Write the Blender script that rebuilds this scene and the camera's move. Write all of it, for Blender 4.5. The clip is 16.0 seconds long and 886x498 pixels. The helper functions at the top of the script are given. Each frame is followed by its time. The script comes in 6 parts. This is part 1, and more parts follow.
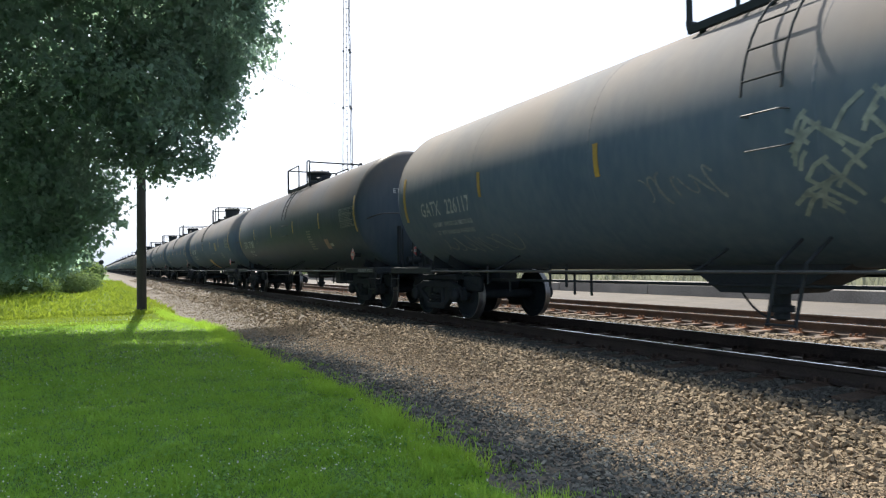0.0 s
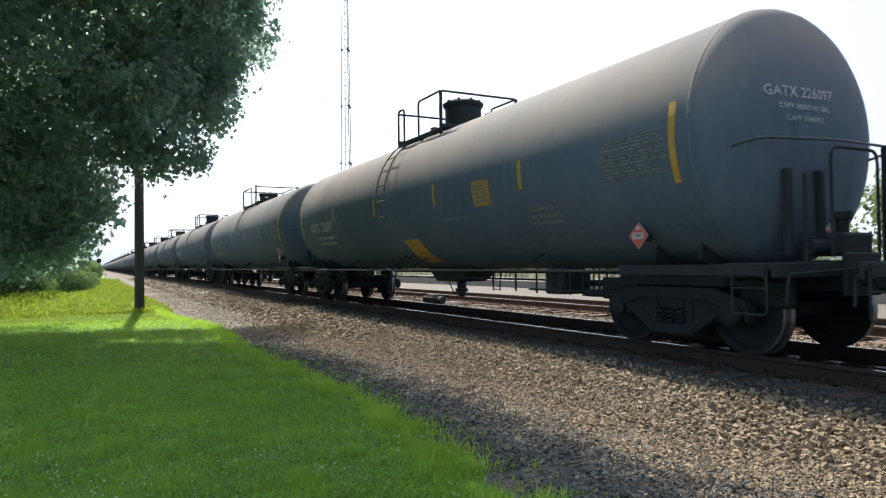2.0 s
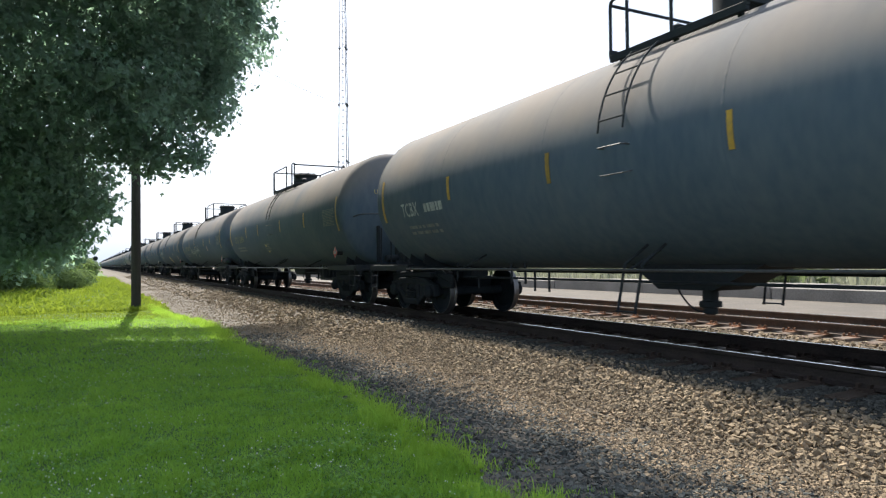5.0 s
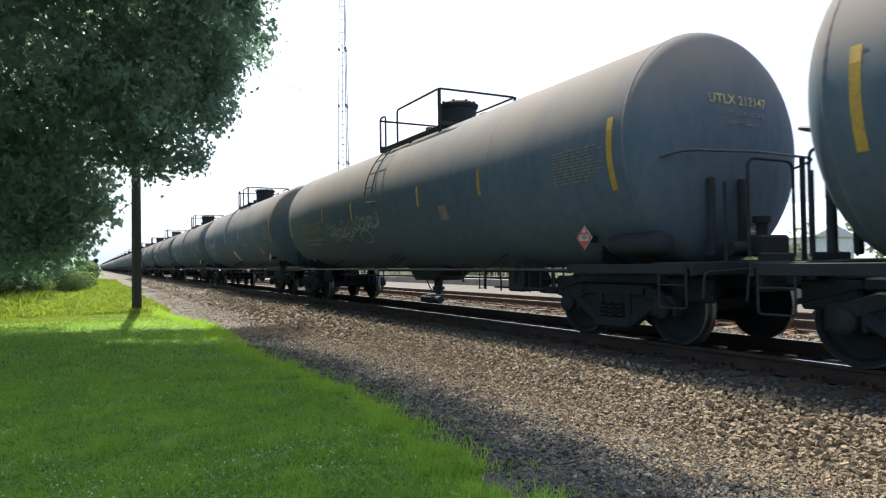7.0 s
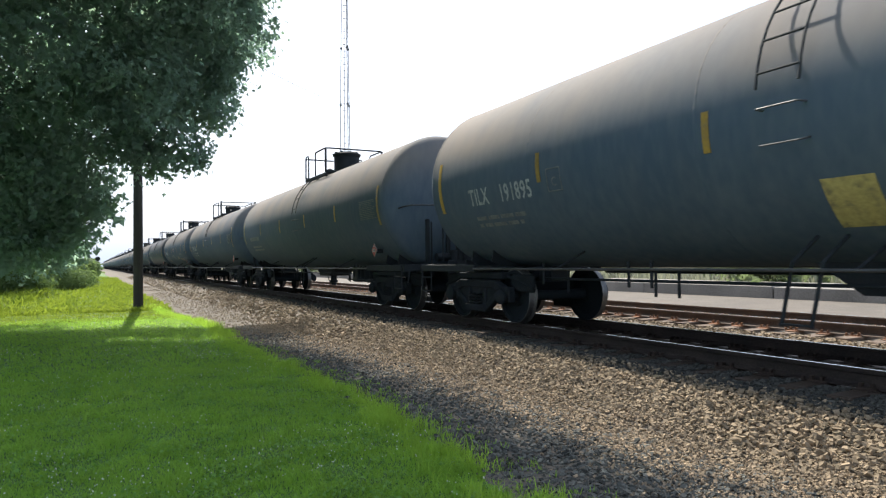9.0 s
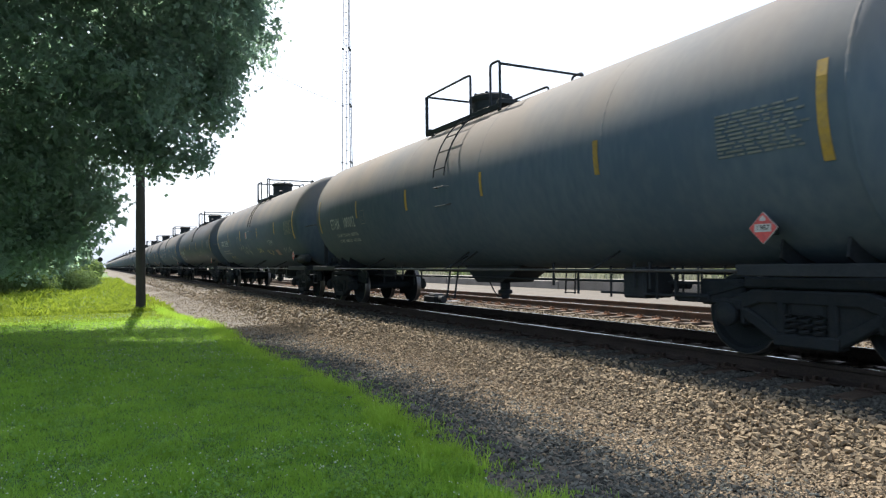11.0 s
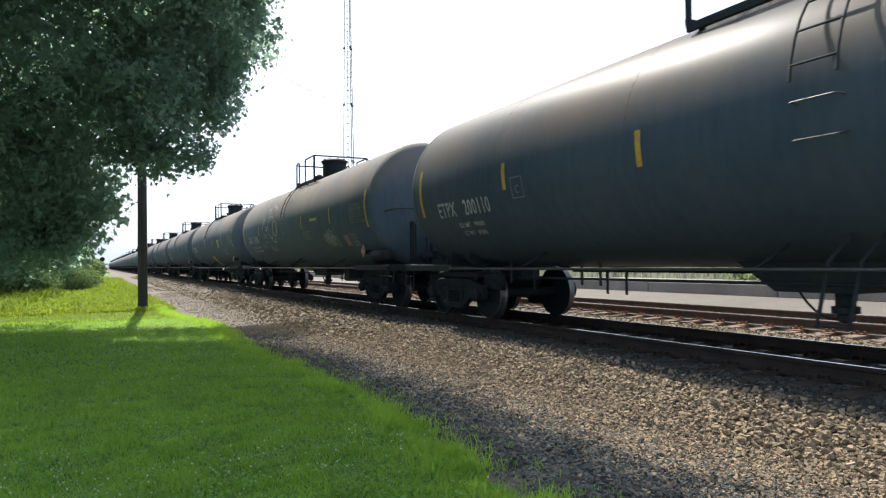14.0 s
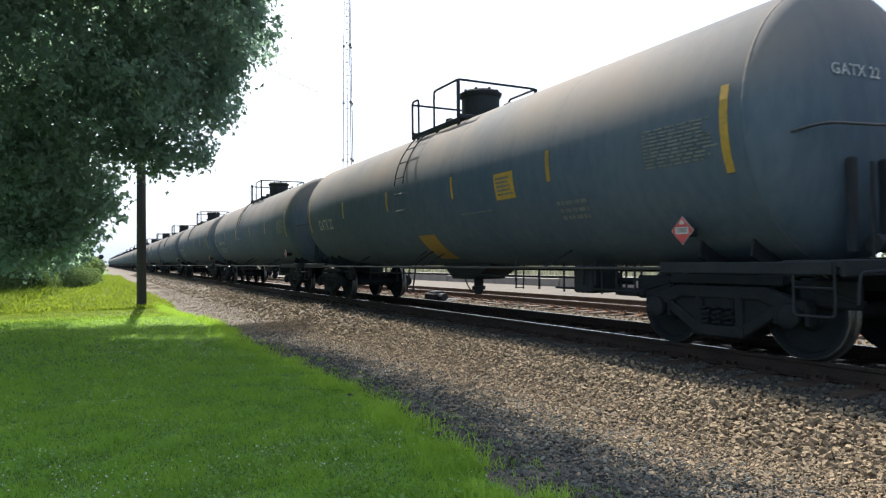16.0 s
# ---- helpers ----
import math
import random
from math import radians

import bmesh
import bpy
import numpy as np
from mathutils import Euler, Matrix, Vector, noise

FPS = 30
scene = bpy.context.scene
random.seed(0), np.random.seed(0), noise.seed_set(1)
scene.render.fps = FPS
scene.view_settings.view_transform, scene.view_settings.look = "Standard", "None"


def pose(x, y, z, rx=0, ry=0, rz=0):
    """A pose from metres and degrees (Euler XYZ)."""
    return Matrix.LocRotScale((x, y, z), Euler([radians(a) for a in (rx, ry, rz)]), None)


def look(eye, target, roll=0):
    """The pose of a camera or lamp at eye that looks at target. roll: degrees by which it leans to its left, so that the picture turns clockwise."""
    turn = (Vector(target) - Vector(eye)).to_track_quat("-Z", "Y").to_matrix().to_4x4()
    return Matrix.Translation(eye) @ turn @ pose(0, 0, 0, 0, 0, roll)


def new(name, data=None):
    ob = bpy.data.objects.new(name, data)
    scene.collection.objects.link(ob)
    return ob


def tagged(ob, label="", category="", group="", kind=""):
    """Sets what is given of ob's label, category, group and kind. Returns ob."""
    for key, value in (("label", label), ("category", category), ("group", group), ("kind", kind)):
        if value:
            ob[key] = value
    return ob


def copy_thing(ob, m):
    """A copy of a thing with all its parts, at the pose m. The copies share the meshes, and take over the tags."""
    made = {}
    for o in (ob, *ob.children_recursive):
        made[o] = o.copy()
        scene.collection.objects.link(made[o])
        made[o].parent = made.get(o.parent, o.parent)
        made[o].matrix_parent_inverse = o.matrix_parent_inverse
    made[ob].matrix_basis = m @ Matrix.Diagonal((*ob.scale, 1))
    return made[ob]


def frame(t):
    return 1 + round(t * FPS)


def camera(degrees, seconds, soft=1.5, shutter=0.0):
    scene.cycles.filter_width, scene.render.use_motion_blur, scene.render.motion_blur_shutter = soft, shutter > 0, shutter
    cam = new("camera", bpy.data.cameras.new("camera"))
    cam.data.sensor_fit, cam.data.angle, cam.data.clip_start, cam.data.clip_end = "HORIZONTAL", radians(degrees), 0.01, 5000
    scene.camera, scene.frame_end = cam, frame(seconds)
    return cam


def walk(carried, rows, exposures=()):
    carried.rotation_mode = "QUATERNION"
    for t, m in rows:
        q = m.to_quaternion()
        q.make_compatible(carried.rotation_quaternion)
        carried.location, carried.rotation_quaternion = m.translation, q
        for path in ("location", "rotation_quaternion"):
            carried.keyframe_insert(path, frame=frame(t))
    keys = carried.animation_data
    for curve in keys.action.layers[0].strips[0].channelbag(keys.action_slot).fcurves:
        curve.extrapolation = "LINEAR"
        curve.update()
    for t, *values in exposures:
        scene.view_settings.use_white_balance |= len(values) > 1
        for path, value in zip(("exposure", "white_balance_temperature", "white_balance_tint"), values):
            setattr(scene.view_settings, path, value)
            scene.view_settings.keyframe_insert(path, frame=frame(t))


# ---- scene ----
EYE = (0.0, 0.0, 1.045)          # z = 0 is the top of the rails; the tracks run along y

# seconds, turn to the right of the tracks, tilt up, lean to the right (degrees)
AIM = [
    (0.0, 27.307, 1.373, 0.857),
    (0.5, 27.252, 1.370, 0.767),
    (1.0, 27.344, 1.344, 0.741),
    (1.5, 27.384, 1.317, 0.660),
    (2.0, 27.460, 1.285, 0.773),
    (2.5, 27.575, 1.296, 0.726),
    (3.0, 27.612, 1.268, 0.666),
    (3.5, 27.669, 1.225, 0.623),
    (4.0, 27.692, 1.178, 0.584),
    (6.5, 27.723, 1.199, 0.715),
    (7.0, 27.661, 1.237, 0.866),
    (7.5, 27.619, 1.236, 0.841),
    (8.0, 27.555, 1.181, 0.808),
    (8.5, 27.536, 1.168, 0.839),
    (9.0, 27.544, 1.176, 0.675),
    (11.5, 27.335, 1.225, 0.678),
    (12.0, 27.298, 1.215, 0.652),
    (12.5, 27.294, 1.192, 0.713),
    (13.0, 27.289, 1.165, 0.707),
    (13.5, 27.235, 1.152, 0.811),
    (14.0, 27.235, 1.141, 0.810),
    (14.5, 27.206, 1.114, 0.848),
    (15.0, 27.246, 1.050, 0.849),
    (15.5, 27.244, 1.018, 0.712),
    (16.0, 27.308, 1.018, 0.646),
]


def aim(turn, tilt, lean):
    a, b = radians(turn), radians(tilt)
    way = Vector((math.sin(a) * math.cos(b), math.cos(a) * math.cos(b), math.sin(b)))
    return look(EYE, Vector(EYE) + way * 10, -lean)


cam = camera(66.9, 16.0, soft=1.25, shutter=0.05)
walk(cam, [(t, aim(a, b, c)) for t, a, b, c in AIM], exposures=[(0, 1.0, 6300, 9), (16, 1.0, 6300, 9)])

# ---- light: a hazy bright summer sky, the sun high beyond the far end of the train ----
SUN_UP, SUN_RIGHT = 50.0, 5.0
world = bpy.data.worlds.new("hazy_sky")
scene.world = world
world.use_nodes = True
wn = world.node_tree
sky = wn.nodes.new("ShaderNodeTexSky")
sky.sky_type, sky.sun_disc = "NISHITA", False
sky.sun_elevation, sky.sun_rotation = radians(SUN_UP), radians(SUN_RIGHT)
sky.air_density, sky.dust_density, sky.ozone_density, sky.altitude = 1.0, 5.0, 1.0, 0
veil = wn.nodes.new("ShaderNodeMix")          # thick summer haze: the blue is washed out evenly all round
veil.data_type = "RGBA"
veil.inputs[0].default_value = 0.5
veil.inputs[7].default_value = (8.5, 9.9, 12.4, 1)
wn.links.new(sky.outputs[0], veil.inputs[6])
wn.links.new(veil.outputs[2], wn.nodes["Background"].inputs[0])
wn.nodes["Background"].inputs[1].default_value = 0.084
sun = new("sun", bpy.data.lights.new("sun", "SUN"))
sun.data.energy, sun.data.angle, sun.data.color = 5.0, radians(0.7), (1.0, 0.92, 0.80)
u, w = radians(SUN_UP), radians(SUN_RIGHT)
sun.matrix_basis = look((30 * math.sin(w) * math.cos(u), 30 * math.cos(w) * math.cos(u), 30 * math.sin(u)), (0, 0, 0))

# ---- materials ----
def material(name, low, high, rough=0.6, metal=0.0, grain=30.0, stain=2.0, bump=0.2, dirt=None, dirt_amount=0.35,
             stretch=(1, 1, 1), rough_var=0.12, per_object=0.0, coat=0.0, spec=0.5, island=0.0, trans=None, sunlit_dust=None, thin=0.45):
    """Principled surface: two colours mixed by fine grain and broad stains, dirt in patches, bump of the grain."""
    m = bpy.data.materials.new(name)
    m.use_nodes = True
    t = m.node_tree
    n, l = t.nodes, t.links
    bsdf = n["Principled BSDF"]
    where = n.new("ShaderNodeTexCoord")
    info = n.new("ShaderNodeObjectInfo")
    shift = n.new("ShaderNodeVectorMath")
    shift.operation = "MULTIPLY_ADD"
    shift.inputs[1].default_value = stretch
    l.new(where.outputs["Object"], shift.inputs[0])
    far = n.new("ShaderNodeMath")
    far.operation = "MULTIPLY"
    far.inputs[1].default_value = 37.0
    l.new(info.outputs["Random"], far.inputs[0])
    l.new(far.outputs[0], shift.inputs[2])

    def noise_at(scale, detail=6.0):
        x = n.new("ShaderNodeTexNoise")
        x.inputs["Scale"].default_value, x.inputs["Detail"].default_value = scale, detail
        l.new(shift.outputs[0], x.inputs["Vector"])
        return x

    fine, broad = noise_at(grain, 8.0), noise_at(stain, 5.0)
    both = n.new("ShaderNodeMath")
    both.operation = "ADD"
    l.new(fine.outputs["Fac"], both.inputs[0])
    l.new(broad.outputs["Fac"], both.inputs[1])
    ramp = n.new("ShaderNodeMapRange")
    ramp.inputs["From Min"].default_value, ramp.inputs["From Max"].default_value = 0.75, 1.25
    l.new(both.outputs[0], ramp.inputs["Value"])
    fac = ramp.outputs[0]
    if per_object or island:
        extra = n.new("ShaderNodeMath")
        extra.operation = "MULTIPLY_ADD"
        if island:
            geo = n.new("ShaderNodeNewGeometry")
            l.new(geo.outputs["Random Per Island"], extra.inputs[0])
        else:
            l.new(info.outputs["Random"], extra.inputs[0])
        k = island or per_object
        extra.inputs[1].default_value = k
        less = n.new("ShaderNodeMath")
        less.operation = "MULTIPLY_ADD"
        less.inputs[1].default_value, less.inputs[2].default_value = 1 - k, 0.0
        l.new(fac, less.inputs[0])
        l.new(less.outputs[0], extra.inputs[2])
        fac = extra.outputs[0]
    mix = n.new("ShaderNodeMix")
    mix.data_type = "RGBA"
    l.new(fac, mix.inputs[0])
    mix.inputs[6].default_value, mix.inputs[7].default_value = (*low, 1), (*high, 1)
    colour = mix.outputs[2]
    if dirt:
        patch = noise_at(stain * 2.7, 9.0)
        pr = n.new("ShaderNodeMapRange")
        pr.inputs["From Min"].default_value, pr.inputs["From Max"].default_value = 0.5, 0.72
        pr.inputs["To Max"].default_value = dirt_amount
        l.new(patch.outputs["Fac"], pr.inputs["Value"])
        dm = n.new("ShaderNodeMix")
        dm.data_type = "RGBA"
        l.new(pr.outputs[0], dm.inputs[0])
        l.new(colour, dm.inputs[6])
        dm.inputs[7].default_value = (*dirt, 1)
        colour = dm.outputs[2]
    if sunlit_dust:                                   # paler on what faces up: settled dust, and sunlight put into the colour
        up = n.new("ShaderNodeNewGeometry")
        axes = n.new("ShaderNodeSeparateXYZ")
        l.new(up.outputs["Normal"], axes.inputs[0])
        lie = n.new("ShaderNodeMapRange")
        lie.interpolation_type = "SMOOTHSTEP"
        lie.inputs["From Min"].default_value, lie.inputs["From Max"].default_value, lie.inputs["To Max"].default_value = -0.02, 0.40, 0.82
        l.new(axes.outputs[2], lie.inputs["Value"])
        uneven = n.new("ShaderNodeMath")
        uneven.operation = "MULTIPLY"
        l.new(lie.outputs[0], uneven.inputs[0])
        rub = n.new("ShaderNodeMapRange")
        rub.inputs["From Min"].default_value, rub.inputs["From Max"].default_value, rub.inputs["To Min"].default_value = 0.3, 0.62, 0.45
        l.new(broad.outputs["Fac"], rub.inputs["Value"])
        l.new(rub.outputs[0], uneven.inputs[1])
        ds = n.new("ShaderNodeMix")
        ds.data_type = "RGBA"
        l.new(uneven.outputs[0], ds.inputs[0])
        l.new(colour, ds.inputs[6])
        ds.inputs[7].default_value = (*sunlit_dust, 1)
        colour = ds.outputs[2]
    l.new(colour, bsdf.inputs["Base Color"])
    rr = n.new("ShaderNodeMapRange")
    rr.inputs["To Min"].default_value, rr.inputs["To Max"].default_value = max(rough - rough_var, 0.03), min(rough + rough_var, 1.0)
    l.new(broad.outputs["Fac"], rr.inputs["Value"])
    l.new(rr.outputs[0], bsdf.inputs["Roughness"])
    bsdf.inputs["Metallic"].default_value = metal
    bsdf.inputs["Coat Weight"].default_value = coat
    bsdf.inputs["Specular IOR Level"].default_value = spec
    if bump:
        b = n.new("ShaderNodeBump")
        b.inputs["Strength"].default_value, b.inputs["Distance"].default_value = bump, 0.01
        l.new(fine.outputs["Fac"], b.inputs["Height"])
        l.new(b.outputs[0], bsdf.inputs["Normal"])
    if trans:
        tr = n.new("ShaderNodeBsdfTranslucent")
        tr.inputs["Color"].default_value = (*trans, 1)
        add = n.new("ShaderNodeMixShader")
        add.inputs[0].default_value = thin
        l.new(bsdf.outputs[0], add.inputs[1])
        l.new(tr.outputs[0], add.inputs[2])
        l.new(add.outputs[0], n["Material Output"].inputs["Surface"])
    return m


# tank paints: the upper half carries dust and some of the sun's light
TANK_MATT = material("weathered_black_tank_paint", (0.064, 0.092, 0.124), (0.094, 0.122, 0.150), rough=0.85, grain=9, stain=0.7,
                     bump=0.02, dirt=(0.120, 0.124, 0.128), dirt_amount=0.14, stretch=(1, 0.9, 0.34), rough_var=0.06, spec=0.15, sunlit_dust=(0.205, 0.172, 0.146))
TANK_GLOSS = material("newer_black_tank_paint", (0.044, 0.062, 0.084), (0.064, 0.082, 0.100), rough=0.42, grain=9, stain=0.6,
                      bump=0.015, dirt=(0.09, 0.09, 0.092), dirt_amount=0.2, stretch=(1, 0.9, 0.16), rough_var=0.08, spec=0.03, sunlit_dust=(0.110, 0.090, 0.073))
STEEL_BLACK = material("grimy_black_steel", (0.017, 0.021, 0.025), (0.027, 0.032, 0.036), rough=0.66, grain=40, stain=3, bump=0.15,
                       dirt=(0.038, 0.036, 0.034), dirt_amount=0.3, spec=0.10)
SIDE_RAIL = material("worn_pipe_rail", (0.04, 0.044, 0.048), (0.08, 0.084, 0.088), rough=0.5, metal=0.4, grain=30, stain=3, bump=0.05)
TRUCK_STEEL = material("oily_cast_steel", (0.014, 0.018, 0.021), (0.022, 0.026, 0.029), rough=0.95, grain=60, stain=4, bump=0.15,
                       dirt=(0.036, 0.033, 0.030), dirt_amount=0.3, spec=0.05)
WHEEL_STEEL = material("worn_wheel_steel", (0.014, 0.018, 0.021), (0.021, 0.025, 0.028), rough=0.95, grain=50, stain=4, bump=0.08, spec=0.02)
TREAD_STEEL = material("polished_tread_steel", (0.10, 0.10, 0.10), (0.16, 0.155, 0.15), rough=0.45, metal=0.9, grain=50, stain=5, bump=0.03)
RAIL_RUST = material("rusty_rail_steel", (0.046, 0.033, 0.026), (0.11, 0.072, 0.050), rough=0.8, grain=45, stain=3, bump=0.3,
                     dirt=(0.15, 0.12, 0.095), dirt_amount=0.3)
RAIL_HEAD = material("polished_rail_head", (0.50, 0.49, 0.47), (0.72, 0.71, 0.68), rough=0.18, metal=1.0, grain=30, stain=3, bump=0.01, rough_var=0.05)
PLATE_RUST = material("orange_rusty_iron", (0.12, 0.060, 0.032), (0.27, 0.135, 0.070), rough=0.85, grain=60, stain=8, bump=0.3, per_object=0.4)
# near track's iron, rails and ties: the train's shade put into the colour
SHADE_IRON = material("shade_dark_iron", (0.020, 0.016, 0.014), (0.052, 0.036, 0.027), rough=0.85, grain=60, stain=8, bump=0.3, per_object=0.4, spec=0.15)
SHADE_RAIL = material("shade_brown_rail_steel", (0.018, 0.015, 0.014), (0.042, 0.032, 0.026), rough=0.8, grain=45, stain=3, bump=0.3, spec=0.15)
SHADE_TIE = material("shade_dark_tie_wood", (0.022, 0.017, 0.014), (0.075, 0.055, 0.041), rough=0.9, grain=40, stain=3, bump=0.5, stretch=(0.25, 2, 2), per_object=0.4, spec=0.2)
TIE_WOOD = material("weathered_creosoted_wood", (0.045, 0.032, 0.024), (0.17, 0.12, 0.085), rough=0.9, grain=40, stain=3, bump=0.5,
                    stretch=(0.25, 2, 2), per_object=0.4, dirt=(0.22, 0.17, 0.13), dirt_amount=0.4)
YELLOW_PAINT = material("yellow_reflective_sheeting", (0.17, 0.115, 0.03), (0.50, 0.30, 0.035), per_object=0.6, rough=0.5, grain=25, stain=5, bump=0.02,
                        dirt=(0.22, 0.16, 0.07), dirt_amount=0.65)
WHITE_PAINT = material("white_stencil_paint", (0.25, 0.27, 0.265), (0.42, 0.44, 0.43), rough=0.6, grain=30, stain=4, bump=0.02,
                       dirt=(0.12, 0.13, 0.13), dirt_amount=0.75)
FADED_WHITE = material("faded_white_paint", (0.085, 0.095, 0.10), (0.18, 0.19, 0.19), rough=0.65, grain=22, stain=5, bump=0.02,
                       dirt=(0.06, 0.07, 0.08), dirt_amount=0.85)
YELLOW_STENCIL = material("yellow_stencil_paint", (0.32, 0.26, 0.09), (0.48, 0.39, 0.14), rough=0.6, grain=30, stain=4, bump=0.02,
                          dirt=(0.12, 0.11, 0.07), dirt_amount=0.8)
OLD_STENCIL = material("worn_off_stencil_paint", (0.11, 0.116, 0.112), (0.18, 0.184, 0.165), rough=0.6, grain=30, stain=4, bump=0.02,
                       dirt=(0.06, 0.07, 0.08), dirt_amount=0.9)
GREEN_SPRAY = material("pale_green_spray_paint", (0.14, 0.165, 0.15), (0.25, 0.275, 0.24), rough=0.6, grain=18, stain=3, bump=0.02,
                       dirt=(0.08, 0.09, 0.09), dirt_amount=0.75)
SPRAY_WHITE = material("thin_white_spray_paint", (0.18, 0.19, 0.195), (0.35, 0.36, 0.36), rough=0.6, grain=26, stain=5, bump=0.02,
                       dirt=(0.07, 0.08, 0.09), dirt_amount=0.75)
RED_PAINT = material("faded_red_sheeting", (0.40, 0.050, 0.050), (0.52, 0.085, 0.080), rough=0.6, grain=25, stain=6, bump=0.02,
                     dirt=(0.15, 0.08, 0.07), dirt_amount=0.6)
PINK_PAINT = material("sun_bleached_red_sheeting", (0.17, 0.115, 0.11), (0.28, 0.17, 0.155), rough=0.6, grain=25, stain=6, bump=0.02,
                      dirt=(0.10, 0.09, 0.09), dirt_amount=0.7)
WHITE_PLATE = material("white_enamelled_plate", (0.32, 0.32, 0.32), (0.46, 0.46, 0.45), rough=0.4, grain=25, stain=6, bump=0.02)
BLACK_INK = material("black_print", (0.015, 0.015, 0.015), (0.03, 0.03, 0.03), rough=0.5, grain=25, stain=6, bump=0.0)
RUBBER = material("black_rubber_hose", (0.012, 0.012, 0.012), (0.03, 0.03, 0.03), rough=0.75, grain=60, stain=6, bump=0.1)
MAST_STEEL = material("dull_grey_mast_steel", (0.05, 0.053, 0.056), (0.10, 0.103, 0.106), rough=0.6, metal=0.2, grain=25, stain=4, bump=0.05)
GALV = material("galvanised_steel", (0.32, 0.33, 0.34), (0.50, 0.51, 0.52), rough=0.45, metal=0.8, grain=25, stain=4, bump=0.05)
POLE_WOOD = material("creosoted_pole_wood", (0.020, 0.018, 0.016), (0.048, 0.042, 0.036), rough=0.9, grain=40, stain=2, bump=0.6,
                     stretch=(3, 3, 0.15), dirt=(0.09, 0.075, 0.06), dirt_amount=0.3)
LAWN_SOIL = material("mown_grass_thatch", (0.046, 0.105, 0.014), (0.088, 0.165, 0.028), rough=0.95, grain=55, stain=0.8, bump=0.6,
                     dirt=(0.075, 0.10, 0.028), dirt_amount=0.5)
GRASS = material("grass_blades", (0.070, 0.165, 0.016), (0.235, 0.395, 0.066), rough=0.6, grain=3, stain=0.6, bump=0.0, island=0.62,
                 trans=(0.38, 0.60, 0.080), spec=0.2, thin=0.5)
EDGE_GRASS = material("bright_edge_grass", (0.110, 0.225, 0.022), (0.290, 0.450, 0.075), rough=0.6, grain=3, stain=1.2, bump=0.0, island=0.5,
                      trans=(0.44, 0.66, 0.080), spec=0.2, thin=0.5)
WEED = material("tall_weeds", (0.060, 0.115, 0.013), (0.180, 0.245, 0.032), rough=0.7, grain=4, stain=0.5, bump=0.0, island=0.45,
                trans=(0.26, 0.335, 0.035), spec=0.1)
CLOVER = material("white_clover_bloom", (0.48, 0.49, 0.40), (0.68, 0.68, 0.58), rough=0.8, grain=80, stain=9, bump=0.2)
LEAF = material("maple_leaves", (0.116, 0.166, 0.152), (0.158, 0.214, 0.182), rough=0.65, grain=5, stain=0.5, bump=0.0, island=0.25,
                trans=(0.36, 0.52, 0.37), spec=0.05, thin=0.52)
HEDGE_LEAF = material("dusty_hedge_leaves", (0.095, 0.140, 0.066), (0.145, 0.20, 0.096), rough=0.75, grain=5, stain=0.5, bump=0.0, island=0.35,
                      trans=(0.20, 0.29, 0.09), spec=0.04, thin=0.35)
# growth beyond the yard: distance haze is mixed into these pale colours
FAR_LEAF = material("haze_pale_leaves", (0.13, 0.155, 0.095), (0.22, 0.245, 0.155), rough=0.7, grain=4, stain=0.4, bump=0.0, island=0.5,
                    trans=(0.2, 0.26, 0.11), spec=0.1)
HAZE_WEED = material("haze_pale_weeds", (0.17, 0.18, 0.125), (0.30, 0.30, 0.22), rough=0.8, grain=4, stain=0.6, bump=0.0, island=0.5,
                     trans=(0.24, 0.25, 0.17))
BARK = material("grey_brown_bark", (0.05, 0.042, 0.034), (0.15, 0.125, 0.10), rough=0.95, grain=18, stain=3, bump=0.9, stretch=(2, 2, 0.4))
CINDER = material("dark_fine_gravel", (0.052, 0.045, 0.035), (0.120, 0.100, 0.074), rough=0.95, grain=75, stain=1.1, bump=0.7,
                  dirt=(0.15, 0.120, 0.088), dirt_amount=0.65)
# the shade of the gaps between stones is put into this dark bed
BALLAST_BED = material("ballast_bed", (0.045, 0.037, 0.028), (0.12, 0.095, 0.066), rough=0.95, grain=34, stain=1.2, bump=1.0,
                       dirt=(0.17, 0.14, 0.10), dirt_amount=0.5)
STONE = material("crushed_ballast_stone", (0.066, 0.054, 0.037), (0.325, 0.250, 0.166), rough=0.92, grain=110, stain=9, bump=0.15, island=0.7, spec=0.2)
STONE_ONE = material("ballast_stone", (0.066, 0.054, 0.037), (0.325, 0.250, 0.166), rough=0.92, grain=110, stain=9, bump=0.15, per_object=0.7, spec=0.2)
# stones under the train, its shade painted in as a darker colour
SHADE_STONE = material("shade_dark_ballast_stone", (0.022, 0.024, 0.023), (0.080, 0.077, 0.066), rough=0.9, grain=110, stain=9, bump=0.15, island=0.7, spec=0.2)
TAN_GRIT = material("tan_stone_chips", (0.10, 0.078, 0.054), (0.37, 0.28, 0.185), rough=0.95, grain=110, stain=9, bump=0.15, island=0.75, spec=0.2)
GRIT = material("dark_grit", (0.028, 0.029, 0.026), (0.150, 0.150, 0.132), rough=0.95, grain=60, stain=5, bump=0.15, island=0.85, spec=0.2)
YARD = material("pale_packed_gravel", (0.066, 0.055, 0.043), (0.104, 0.088, 0.069), rough=0.95, grain=50, stain=0.5, bump=0.5,
                dirt=(0.13, 0.110, 0.086), dirt_amount=0.5)
CONCRETE = material("weathered_concrete", (0.13, 0.122, 0.11), (0.24, 0.225, 0.205), rough=0.9, grain=20, stain=0.9, bump=0.3,
                    dirt=(0.18, 0.165, 0.145), dirt_amount=0.5)
